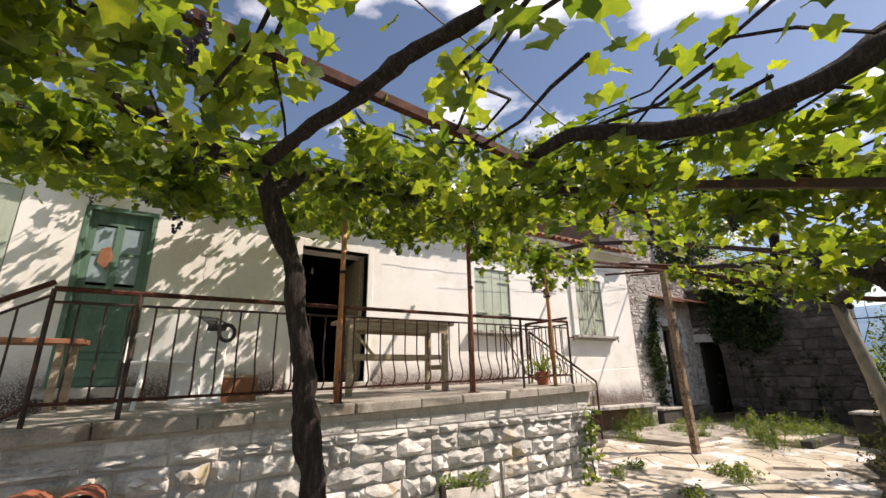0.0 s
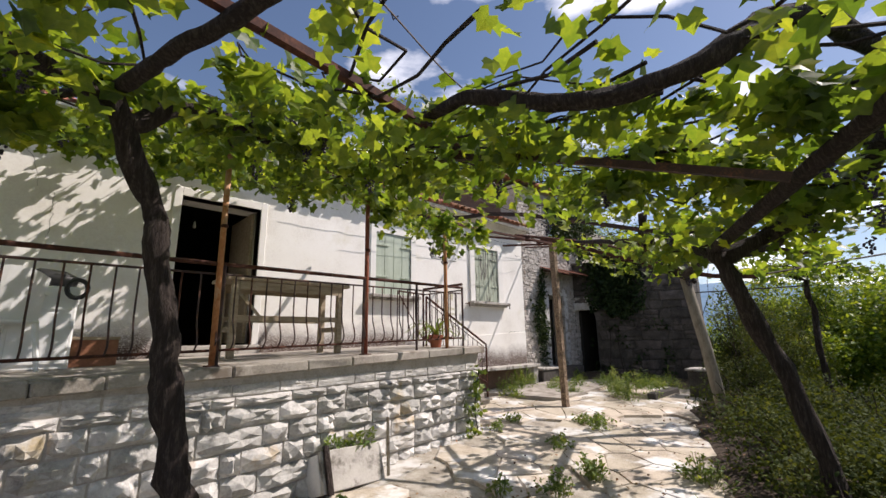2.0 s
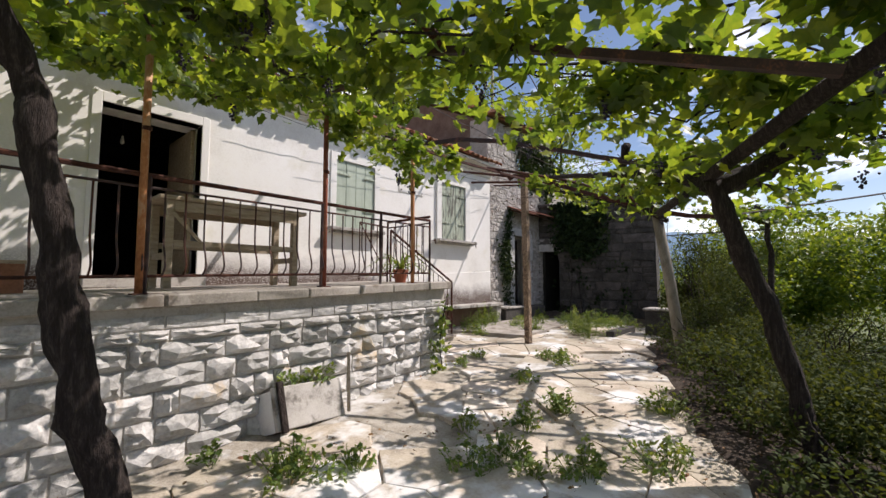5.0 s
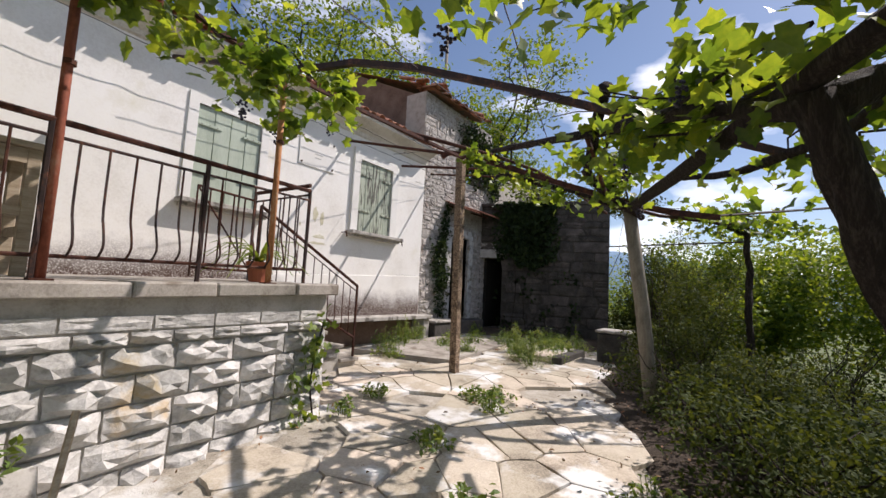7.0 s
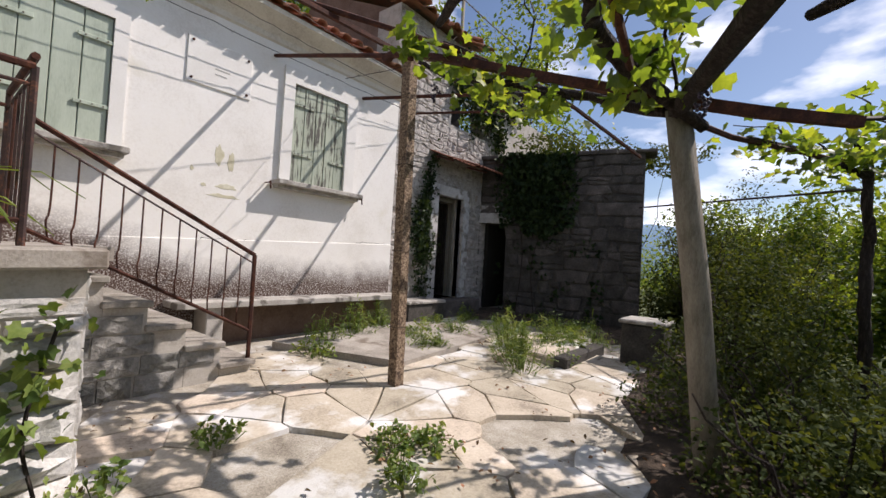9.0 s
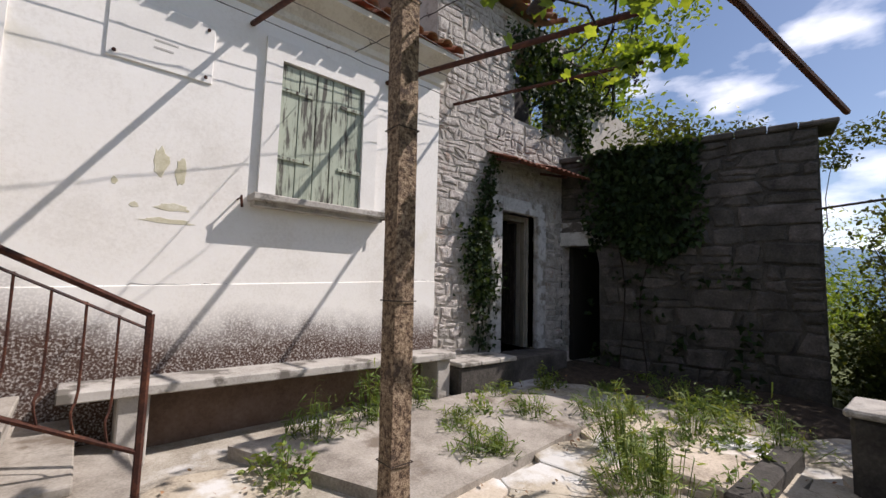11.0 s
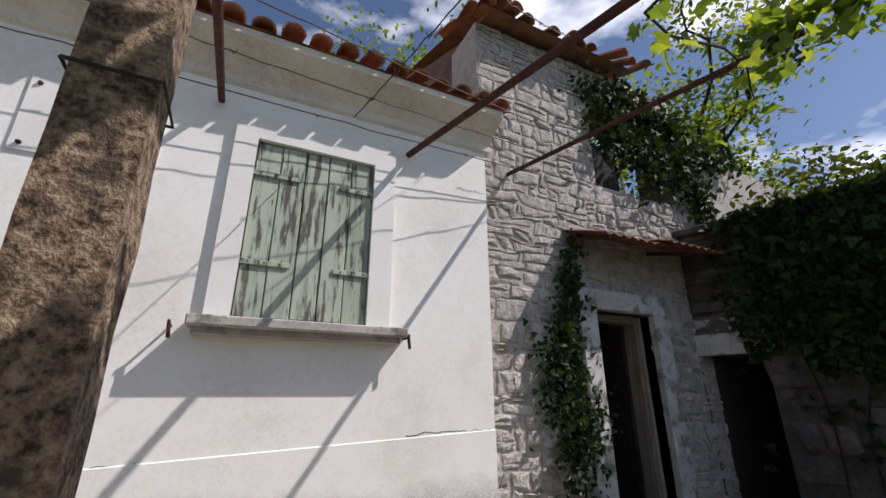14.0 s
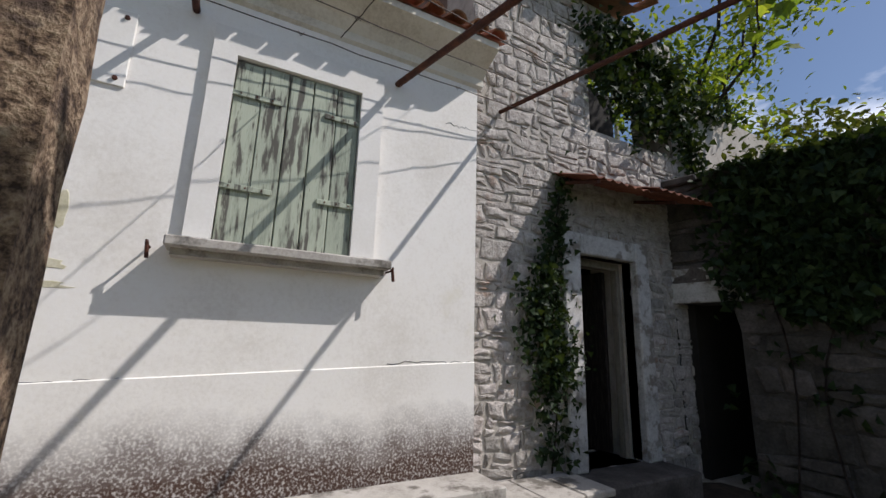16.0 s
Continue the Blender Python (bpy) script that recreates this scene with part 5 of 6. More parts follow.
limb(vine4, [(10.0, 1.0, -0.6), (9.95, 1.02, 0.5), (9.85, 1.05, 1.0), (9.95, 1.02, 1.55), (9.8, 1.05, 1.9), (9.85, 1.05, 2.3), (9.5, 1.15, 2.5)], 0.055, 0.035, "trunk")
limb(vine4, [(9.85, 1.05, 2.2), (9.3, 1.5, 2.35), (8.7, 1.7, 2.3), (8.2, 1.9, 2.25)], 0.03, 0.015)

r = random.Random(21)


def shoots(parent, start, end, n, amp, count, leafs, seed, radius=0.008, side=0.28, hang=0.22):
    """Thin canes between two places, and leaves scattered round them."""
    for k in range(n):
        a = Vector(start) + Vector((r.uniform(-side, side), r.uniform(-side, side), r.uniform(-0.05, 0.1)))
        b = Vector(end) + Vector((r.uniform(-side, side) * 2, r.uniform(-side, side) * 2, r.uniform(-0.08, 0.14)))
        pts = wander(a, b, 12, amp, seed + k)
        part("cane", Geo().tube(pts, taper(13, radius * 1.4, radius * 0.5), 5), BARK, parent)
        for c in range(count):
            i = r.randrange(13)
            spot = pts[i] + Vector((r.gauss(0, 0.13), r.gauss(0, 0.13), r.gauss(-0.02, 0.07) - abs(r.gauss(0, 0.3)) * hang))
            leafs.append(spot)


def thin_out(spots, holes):
    return [p for p in spots if not any((p.x - hx) ** 2 + (p.y - hy) ** 2 < hr * hr for hx, hy, hr in holes)]


HOLES = ((0.22, 2.45, 0.36), (0.45, 2.0, 0.2), (1.85, 0.5, 0.28), (1.7, 1.0, 0.2), (1.25, 1.42, 0.34), (0.95, 1.10, 0.24), (2.9, 2.0, 0.30), (1.6, 0.7, 0.2), (3.3, 2.9, 0.36), (2.7, 3.4, 0.3), (4.9, 2.2, 0.4))
spots1, spots2, spots3, spots4 = [], [], [], []
for k in range(11):
    x = -2.4 + 0.52 * k
    shoots(vine, (x + r.uniform(-0.2, 0.2), 0.9, pergola_z(x, 0.9)), (x + r.uniform(-0.7, 0.7), 4.1, pergola_z(x, 4.1)), 2, 0.7, 125, spots1, 10 * k)
for k in range(6):
    x = -2.2 + 0.8 * k
    shoots(vine, (x, 4.0, pergola_z(x, 4.0)), (x + 0.5, 6.3, pergola_z(x, 6.3) + 0.12), 4, 0.5, 115, spots1, 200 + 10 * k, hang=0.1)
shoots(vine, (-1.5, 3.4, 2.9), (3.0, 3.9, 3.0), 4, 0.5, 150, spots1, 300)
shoots(vine, (2.6, 4.2, 3.05), (4.6, 4.6, 2.95), 3, 0.3, 130, spots1, 320, hang=0.5)
for x, y, z, c in ((4.35, 4.6, 2.62, 60), (0.55, 4.1, 2.75, 45), (-0.3, 3.3, 2.55, 110), (-0.9, 3.0, 2.6, 110), (2.9, 4.1, 2.8, 60), (3.9, 4.2, 2.8, 70), (4.5, 4.0, 2.75, 60)):
    spots1 += blob_points((x, y, z), (0.26, 0.22, 0.28), c, r, 0.1)
for k in range(30):
    x, y = r.uniform(-2.2, 0.75), r.uniform(1.5, 3.4)
    spots1 += blob_points((x, y, 2.66 + 0.07 * (y - 2.4) + r.uniform(-0.1, 0.1)), (0.34, 0.32, 0.09), 46, r, 0.1)
for k in range(30):
    x, y = r.uniform(-0.9, 2.5), r.uniform(5.5, 6.35)
    spots1 += blob_points((x, y, 3.36 + 0.2 * (y - 5.5) + r.uniform(-0.06, 0.1)), (0.36, 0.3, 0.08), 55, r, 0.1)
for k in range(9):
    spots1 += blob_points((r.uniform(0.8, 2.0), r.uniform(2.3, 3.2), 2.84 + r.uniform(-0.08, 0.08)), (0.3, 0.28, 0.08), 45, r, 0.1)
for k in range(18):
    x, y = r.uniform(1.7, 4.2), r.uniform(0.0, 1.3)
    spots2 += blob_points((x, y, 2.52 + r.uniform(-0.12, 0.14)), (0.34, 0.30, 0.09), 34, r, 0.1)
for k in range(7):
    x = 1.6 + 0.55 * k
    shoots(vine2, (x, -0.6, 2.25), (x + r.uniform(-0.3, 0.6), 2.2, pergola_z(x, 2.2)), 2, 0.6, 120, spots2, 400 + 10 * k)
shoots(vine2, (4.0, 1.0, 2.05), (6.8, 2.6, 2.55), 3, 0.5, 90, spots2, 500)
shoots(vine2, (4.3, 0.3, 2.2), (6.6, 0.9, 2.25), 2, 0.5, 80, spots2, 520)
for x, y, z, c in ((2.6, 0.2, 2.35, 130), (3.2, 0.6, 2.3, 130), (3.0, 1.3, 2.35, 120), (3.9, 0.4, 2.2, 110), (2.2, 1.6, 2.5, 70), (4.6, 1.3, 2.35, 60), (5.2, 1.6, 2.4, 60)):
    spots2 += blob_points((x, y, z), (0.33, 0.30, 0.22), c, r, 0.1)
shoots(vine3, (7.3, 4.2, 3.05), (7.1, 2.4, 2.4), 3, 0.35, 60, spots3, 600)
shoots(vine3, (7.6, 4.0, 2.95), (9.4, 4.3, 3.25), 1, 0.3, 30, spots3, 620)
shoots(vine3, (6.9, 2.1, 2.2), (5.6, 2.2, 2.6), 2, 0.3, 60, spots3, 640)
for x, y, z, c in ((6.9, 2.3, 2.35, 80), (9.66, 4.55, 3.42, 70), (9.9, 4.3, 3.5, 45), (8.2, 3.7, 2.95, 45), (6.6, 3.9, 2.8, 50)):
    spots3 += blob_points((x, y, z), (0.26, 0.22, 0.18), c, r, 0.1)
shoots(vine4, (9.9, 1.0, 2.35), (8.2, 1.8, 2.3), 3, 0.4, 100, spots4, 700)
shoots(vine4, (9.9, 1.0, 2.35), (10.9, 0.2, 2.4), 2, 0.4, 90, spots4, 720)
for owner, spots, size in ((vine, thin_out(spots1, HOLES), 0.104), (vine2, thin_out(spots2, HOLES), 0.108), (vine3, spots3, 0.092), (vine4, spots4, 0.09)):
    near = [p for p in spots if p.x < 4 and p.y < 2.6][:70]
    shared = [leaves(Geo(), [(0, 0, 0)], "vine", size, 0.5, 0.25, r).mesh("leaf") for _ in range(9)]
    for me in shared:
        me.materials.append(VINELEAF)
    for i, p in enumerate(near):
        ob = new("leaf", shared[i % 9])
        ob.parent, ob.matrix_parent_inverse = owner, Matrix.Translation(-origin_of(owner))
        ob.matrix_basis = Matrix.Translation(p) @ pose(0, 0, 0, r.uniform(-30, 30), r.uniform(-30, 30), r.uniform(0, 360))
    tagged(part("foliage", leaves(Geo(), spots[len(near):], "vine", size, 0.5, 0.35, r), VINELEAF, owner, "translucent green and yellowing vine leaves"), kind="stuff")

# ripe grape bunches under the leaves
ico = bmesh.new()
bmesh.ops.create_icosphere(ico, subdivisions=1, radius=1)
ICO_V = [q.co.copy() for q in ico.verts]
for f in ico.faces:
    f.index
ico.verts.index_update()
ICO_F = [[q.index for q in f.verts] for f in ico.faces]
ico.free()
for owner, spots, count in ((vine, spots1, 22), (vine2, spots2, 16), (vine3, spots3, 4)):
    for k in range(count):
        c = r.choice(spots) + Vector((0, 0, -0.06))
        if (c.x - 1.2) ** 2 + (c.y - 0.4) ** 2 < 0.2:
            continue
        g = Geo()
        for i in range(26):
            t = i / 26
            w = 0.045 * (1 - t) + 0.008
            q = c + Vector((r.gauss(0, w * 0.7), r.gauss(0, w * 0.7), -0.15 * t))
            s = r.uniform(0.009, 0.013)
            g.add([q + v * s for v in ICO_V], ICO_F)
        tagged(part("grape_bunch", g, GRAPE, owner, "small dark ripe grape bunch", True), kind="stuff")

# ---- hedge, bushes and trees ----


def bush(name, label, center, radii, count, size, mat, r, stems=7, kind="shrub", category="bush"):
    c = Vector(center)
    t = thing(name, (c.x, c.y, land_z(c.x, c.y)), label, category, "hedge bank" if category == "bush" else "")
    base = Vector((c.x, c.y, land_z(c.x, c.y) - 0.1))
    for k in range(stems):
        d = Vector((r.uniform(-1, 1) * radii[0], r.uniform(-1, 1) * radii[1], r.uniform(0.1, 0.9) * radii[2]))
        part("stem", Geo().tube(wander(base + d * 0.1 * Vector((1, 1, 0)).length, c + d, 8, 0.25, r.random() * 50), taper(9, 0.016, 0.004), 5), BARK, t)
    pts = []
    lumps = 9
    for k in range(lumps):
        d = Vector((r.gauss(0, 0.45), r.gauss(0, 0.45), r.gauss(0, 0.4)))
        q = c + Vector((d.x * radii[0], d.y * radii[1], d.z * radii[2]))
        pts += blob_points(q, tuple(a * r.uniform(0.38, 0.62) for a in radii), count // lumps, r, 0.45)
    pts = [p for p in pts if p.z > land_z(p.x, p.y) - 0.05]
    tagged(part("foliage", leaves(Geo(), pts, kind, size, 0.4, 0.4, r), mat, t), kind="stuff")
    return t


r = random.Random(31)
for x, off, z, rad in ((3.9, 0.75, 0.05, (0.8, 0.7, 0.62)), (4.9, 0.72, 0.22, (0.85, 0.75, 0.70)), (5.9, 0.72, 0.35, (0.9, 0.75, 0.8)), (6.9, 0.75, 0.45, (0.85, 0.75, 0.85)), (8.0, 0.95, 0.6, (0.9, 0.75, 0.9)),
                       (9.3, 0.9, 0.7, (1.0, 0.7, 1.0)), (10.8, 0.9, 0.85, (1.1, 0.8, 1.05)), (12.6, 0.5, 1.0, (1.0, 0.7, 1.3)),
                       (4.6, 2.0, 0.1, (1.0, 0.9, 0.75)), (6.2, 2.1, 0.25, (1.0, 0.9, 0.8)), (7.8, 2.3, 0.3, (1.1, 1.0, 0.9)), (9.6, 2.4, 0.45, (1.2, 1.0, 0.95)), (3.1, 2.0, -0.1, (1.0, 0.9, 0.6))):
    grow = 0.72 if x < 6.5 else 0.80 if x < 9.9 else 1.15
    bush("bramble_bush", "dense dusty green bramble bush on the bank", (x, hedge_edge(x) - off + 0.2, z * grow - (0.3 if 5 < x < 9.5 else 0.15)), (rad[0], rad[1], rad[2] * grow), 7000, 0.044, SHRUBLEAF, r, 14)
for x, y, z, rad, n in ((9.5, -2.2, 1.0, (1.3, 1.3, 1.35), 5000), (12.0, -1.6, 1.2, (1.5, 1.4, 1.4), 5000), (7.0, -3.2, 0.9, (1.4, 1.3, 1.4), 4500), (14.5, -0.6, 1.2, (1.6, 1.4, 1.3), 4500), (11.0, -5.0, 1.0, (2.2, 2.0, 1.9), 5000),
                        (16.5, 1.2, 1.4, (1.8, 1.6, 1.6), 4500), (18.0, -4.0, 1.0, (3.0, 2.5, 2.2), 5000), (5.0, -5.0, 0.6, (2.0, 1.8, 1.6), 4500), (24.0, -2.0, 0.8, (4.0, 3.5, 2.6), 5000), (22, -10, 0.0, (5, 4, 3), 5000),
                        (13.4, 0.9, 1.0, (1.1, 1.0, 1.1), 4000), (15.5, 2.3, 1.0, (1.3, 1.0, 1.4), 4000), (18.0, 1.4, 0.9, (1.6, 1.4, 1.5), 4000), (23.0, 3.2, 0.8, (2.2, 2.0, 1.9), 4000), (30.0, 1.0, 0.0, (3.4, 3.0, 2.6), 4500), (27, 6.5, 0.4, (3, 2.6, 2.6), 4000)):
    bush("green_shrub", "tall bright green leafy shrub beyond the hedge", (x, y, z + (0.35 if y < -0.5 else 0.0)), (rad[0] * 1.1, rad[1] * 1.1, rad[2] * 1.22), n + 2000, 0.105 if rad[0] < 2.4 else 0.17, TREELEAF, r, 6, "shrub", "shrub")


for x, y, z, rad in ((13.4, 3.0, 0.45, (0.85, 0.6, 0.8)), (12.5, 2.2, 0.35, (0.9, 0.6, 0.7)), (14.6, 3.2, 0.5, (0.9, 0.8, 0.9))):
    bush("bramble_bush", "dense dusty green bramble bush beside the shed corner", (x, y, z), rad, 6000, 0.05, SHRUBLEAF, r, 10)
bush("green_shrub", "tall dense shrub crowding the shed corner", (13.3, 2.6, 0.9), (0.9, 0.9, 1.3), 6000, 0.07, SHRUBLEAF, r, 9, "shrub", "shrub")
bush("green_shrub", "tall dense shrub crowding the shed corner", (14.6, 1.9, 0.9), (1.1, 1.0, 1.5), 6000, 0.09, TREELEAF, r, 9, "shrub", "shrub")


def tree(label, at, height, crown, count, size, r, mat=TREELEAF, trunk=0.14, forks=7, sparse=0.35):
    base = Vector(at)
    t = thing("tree", at, label, "tree")
    top = base + Vector((r.uniform(-0.3, 0.3), r.uniform(-0.3, 0.3), height * 0.55))
    part("trunk", Geo().tube(wander(base - Vector((0, 0, 0.4)), top, 10, 0.35, r.random() * 90), taper(11, trunk, trunk * 0.55), 8, 0.15), BARK, t, "", True)
    pts = []
    for k in range(forks):
        a = 2 * math.pi * k / forks + r.uniform(-0.3, 0.3)
        tip = base + Vector((math.cos(a) * crown * r.uniform(0.5, 1), math.sin(a) * crown * r.uniform(0.5, 1), height * r.uniform(0.68, 1.0)))
        start = base.lerp(top, r.uniform(0.6, 1.0))
        line = wander(start, tip, 9, 0.8, r.random() * 90)
        part("limb", Geo().tube(line, taper(10, trunk * 0.4, 0.012), 6, 0.1), BARK, t, "", True)
        for j in range(4, 10):
            for s in range(2):
                end = line[j] + Vector((r.gauss(0, 0.45), r.gauss(0, 0.45), r.gauss(0.15, 0.35))) * (crown * 0.5)
                part("twig", Geo().tube(wander(line[j], end, 5, 0.2, r.random() * 90), taper(6, 0.014, 0.004), 4), BARK, t)
                pts += [end + Vector((r.gauss(0, sparse), r.gauss(0, sparse), r.gauss(0, sparse * 0.7))) for _ in range(count // (forks * 12))]
    tagged(part("crown", leaves(Geo(), pts, "shrub", size, 0.4, 0.4, r), mat, t), kind="stuff")
    return t


r = random.Random(41)
tree("slender tree with sparse light green crown behind the ruin", (15.5, 8.5, 0.2), 9.3, 2.3, 5600, 0.13, r, trunk=0.15, forks=8, sparse=0.30)
tree("leafy green tree standing behind the shed", (17.0, 7.5, 0.2), 5.6, 2.0, 5200, 0.12, r, trunk=0.12, forks=8, sparse=0.4)
tree("leafy tree rising behind the house roof", (9.5, 17.5, 0.0), 9.6, 3.0, 5200, 0.17, r, trunk=0.2, forks=9, sparse=0.5)
tree("broad green tree behind the ruined house", (15.5, 15.0, 0.0), 9.5, 3.2, 6000, 0.17, r, trunk=0.2, forks=10, sparse=0.5)
tree("tall green tree behind the ruined gable", (12.3, 14.0, 0.0), 11.8, 3.4, 8000, 0.17, r, trunk=0.22, forks=11, sparse=0.5)
tree("tall green tree behind the ruined gable", (14.6, 18.5, 0.0), 12.5, 4.0, 8000, 0.2, r, trunk=0.24, forks=11, sparse=0.6)
tree("broad green tree far behind the ruin", (20.5, 12.5, 0.0), 8.5, 3.2, 6000, 0.17, r, trunk=0.2, forks=10, sparse=0.5)
t = thing("utility_pole", (23.2, 16.3, 0.0), "thin dark utility pole with insulators behind the house", "pole")
part("shaft", Geo().tube([(23.2, 16.3, -0.5), (23.2, 16.3, 18.2)], [0.13, 0.09], 8), GREYBARK, t, "", True)
for k in range(2):
    z = 18.2 - 0.35 - 0.55 * k
    arm = part("crossarm", Geo().box(-0.6, -0.05, z - 0.05, 0.6, 0.05, z + 0.05, pose(23.2, 16.3, 0, 0, 0, -35), 0.01), RUST, t)
    for q in (-0.5, 0.5):
        c = pose(23.2, 16.3, 0, 0, 0, -35) @ Vector((q, 0, z + 0.05))
        part("insulator", Geo().tube([c, c + Vector((0, 0, 0.08)), c + Vector((0, 0, 0.2))], [0.04, 0.07, 0.03], 8), BLACK, arm)
bush("ivy_bush", "glossy dark shrub growing over the shed top", (14.2, 6.0, 3.85), (1.5, 1.3, 0.55), 3800, 0.085, SHRUBLEAF, r, 5, "shrub", "shrub")
bush("ivy_bush", "glossy dark shrub growing over the shed top", (14.6, 4.6, 3.75), (1.3, 0.9, 0.40), 2600, 0.08, SHRUBLEAF, r, 5, "shrub", "shrub")


def creeper(label, lines, spots, size, mat, r, at, kind="ivy"):
    t = thing("ivy", at, label, "ivy")
    for pts in lines:
        part("stem", Geo().tube(spline(pts, 4), 0.009, 5), BARK, t)
    tagged(part("foliage", leaves(Geo(), spots, kind, size, 0.9, 0.4, r), mat, t), kind="stuff")
    return t


def on_shed(u, z, d):
    return tuple(msh @ Vector((u, d, z)))


r = random.Random(51)
sp = []
for k in range(4200):
    u, z = r.gauss(1.25, 0.42), r.uniform(1.72, 3.5)
    low = 1.75 + 0.35 * abs(u - 1.35) + 0.35 * noise.noise(Vector((u * 3, 1, 0)))
    if z < low or u < 0.30 + 0.5 * max(0, 2.7 - z) * 0.6 or u > 2.05 + 0.2 * noise.noise(Vector((z * 3, 4, 0))):
        continue
    sp.append(on_shed(u, z, 0.05 + abs(r.gauss(0, 0.06))))
for k in range(500):
    u, z = r.uniform(0.4, 2.6), r.uniform(0.2, 1.9)
    if noise.noise(Vector((u * 2.2, z * 2.2, 9))) > 0.12:
        sp.append(on_shed(u, z, 0.05 + abs(r.gauss(0, 0.02))))
creeper("thick dark ivy hanging over the shed wall", [[on_shed(1.3, 0.1, 0.06), on_shed(1.2, 1.2, 0.05), on_shed(1.4, 2.2, 0.05), on_shed(1.2, 3.4, 0.05)],
                                                     [on_shed(0.9, 0.1, 0.06), on_shed(1.0, 1.4, 0.05), on_shed(0.8, 2.6, 0.05)]], sp, 0.10, IVYLEAF, r, on_shed(1.3, 0.1, 0.0))
sp = []
for z0, x0_, rad, n in ((0.75, 10.05, 0.16, 130), (1.15, 9.98, 0.14, 90), (1.55, 10.0, 0.22, 420), (1.9, 9.95, 0.22, 380), (2.25, 10.02, 0.14, 200), (2.6, 10.12, 0.11, 150), (2.95, 10.2, 0.09, 60), (1.3, 10.1, 0.2, 230)):
    for _ in range(n):
        sp.append((r.gauss(x0_, rad * 0.7), STONE_Y - 0.05 - abs(r.gauss(0, 0.05)), r.gauss(z0, 0.16)))
creeper("ivy climbing the rubble wall beside the doorway", [[(10.0, STONE_Y - 0.06, 0.48), (10.08, STONE_Y - 0.06, 1.1), (9.95, STONE_Y - 0.06, 1.8), (10.2, STONE_Y - 0.05, 3.0)]], sp, 0.062, IVYLEAF, r, (10.0, STONE_Y, 0.48))
sp = []
for x0_, z0, rx, rz, n in ((11.2, 5.1, 0.5, 0.22, 500), (11.0, 4.55, 0.28, 0.35, 420), (11.6, 4.35, 0.4, 0.35, 700), (12.2, 4.5, 0.35, 0.5, 650), (12.45, 3.9, 0.16, 0.35, 260), (11.9, 4.95, 0.4, 0.2, 420), (12.9, 4.7, 0.5, 0.14, 300)):
    for _ in range(n):
        sp.append((r.gauss(x0_, rx * 0.6), STONE_Y - 0.02 - abs(r.gauss(0, 0.10)), r.gauss(z0, rz * 0.6)))
creeper("ivy spilling from the ruined upper window", [[(12.4, STONE_Y - 0.05, 3.3), (12.4, STONE_Y - 0.06, 4.2), (11.6, STONE_Y - 0.06, 4.9)]], sp, 0.08, IVYLEAF, r, (11.8, STONE_Y, 3.9))
# fig-like sprouts on the terrace corner
sp = []
for u, z, n in ((0.10, 0.55, 26), (0.18, 0.3, 22), (0.05, 0.8, 12), (0.3, 0.12, 16), (0.12, 0.0, 10)):
    for _ in range(n):
        sp.append((4.80 - u + r.gauss(0, 0.09), front_y(4.8 - u) - 0.09 - abs(r.gauss(0, 0.04)), z + r.gauss(0, 0.08)))
creeper("young green creeper on the terrace wall corner", [[(4.72, 4.36, -0.05), (4.66, 4.35, 0.3), (4.76, 4.35, 0.8)]], sp, 0.07, WEEDLEAF, r, (4.7, 4.4, -0.05), "vine")

# ---- weeds ----


def weed(x, y, wide, high, n, r, kind="shrub", mat=None):
    z = ground_z(x, y)
    g = Geo()
    pts = []
    for _ in range(n):
        a = r.uniform(0, 6.28)
        d = wide * math.sqrt(r.random()) * (0.75 + 0.9 * noise.noise(Vector((math.cos(a) * 1.3 + x * 5, math.sin(a) * 1.3, y * 5))))
        h = high * r.uniform(0.1, 1.15) * (1 - 0.6 * min(1, abs(d) / wide)) * (1 + 0.8 * noise.noise(Vector((x * 3 + d * math.cos(a) * 9, y * 3 + d * math.sin(a) * 9, 0))))
        pts.append((x + d * math.cos(a), y + d * math.sin(a), ground_z(x + d * math.cos(a), y + d * math.sin(a)) + h + 0.01))
    leaves(g, pts, kind, 0.045 if kind == "shrub" else 0.085, 0.3, 0.5, r)
    stems = Geo()
    for p in pts[::6]:
        stems.tube([(x + (p[0] - x) * 0.6, y + (p[1] - y) * 0.6, ground_z(p[0], p[1]) - 0.01), p], 0.003, 3)
    t = thing("weed_clump", (x, y, z), "small green weed clump growing between paving stones", "weed", "weeds")
    tagged(part("foliage", g, mat or WEEDLEAF, t), kind="stuff")
    tagged(part("stalk_tuft", stems, mat or WEEDLEAF, t), kind="stuff")


r = random.Random(61)
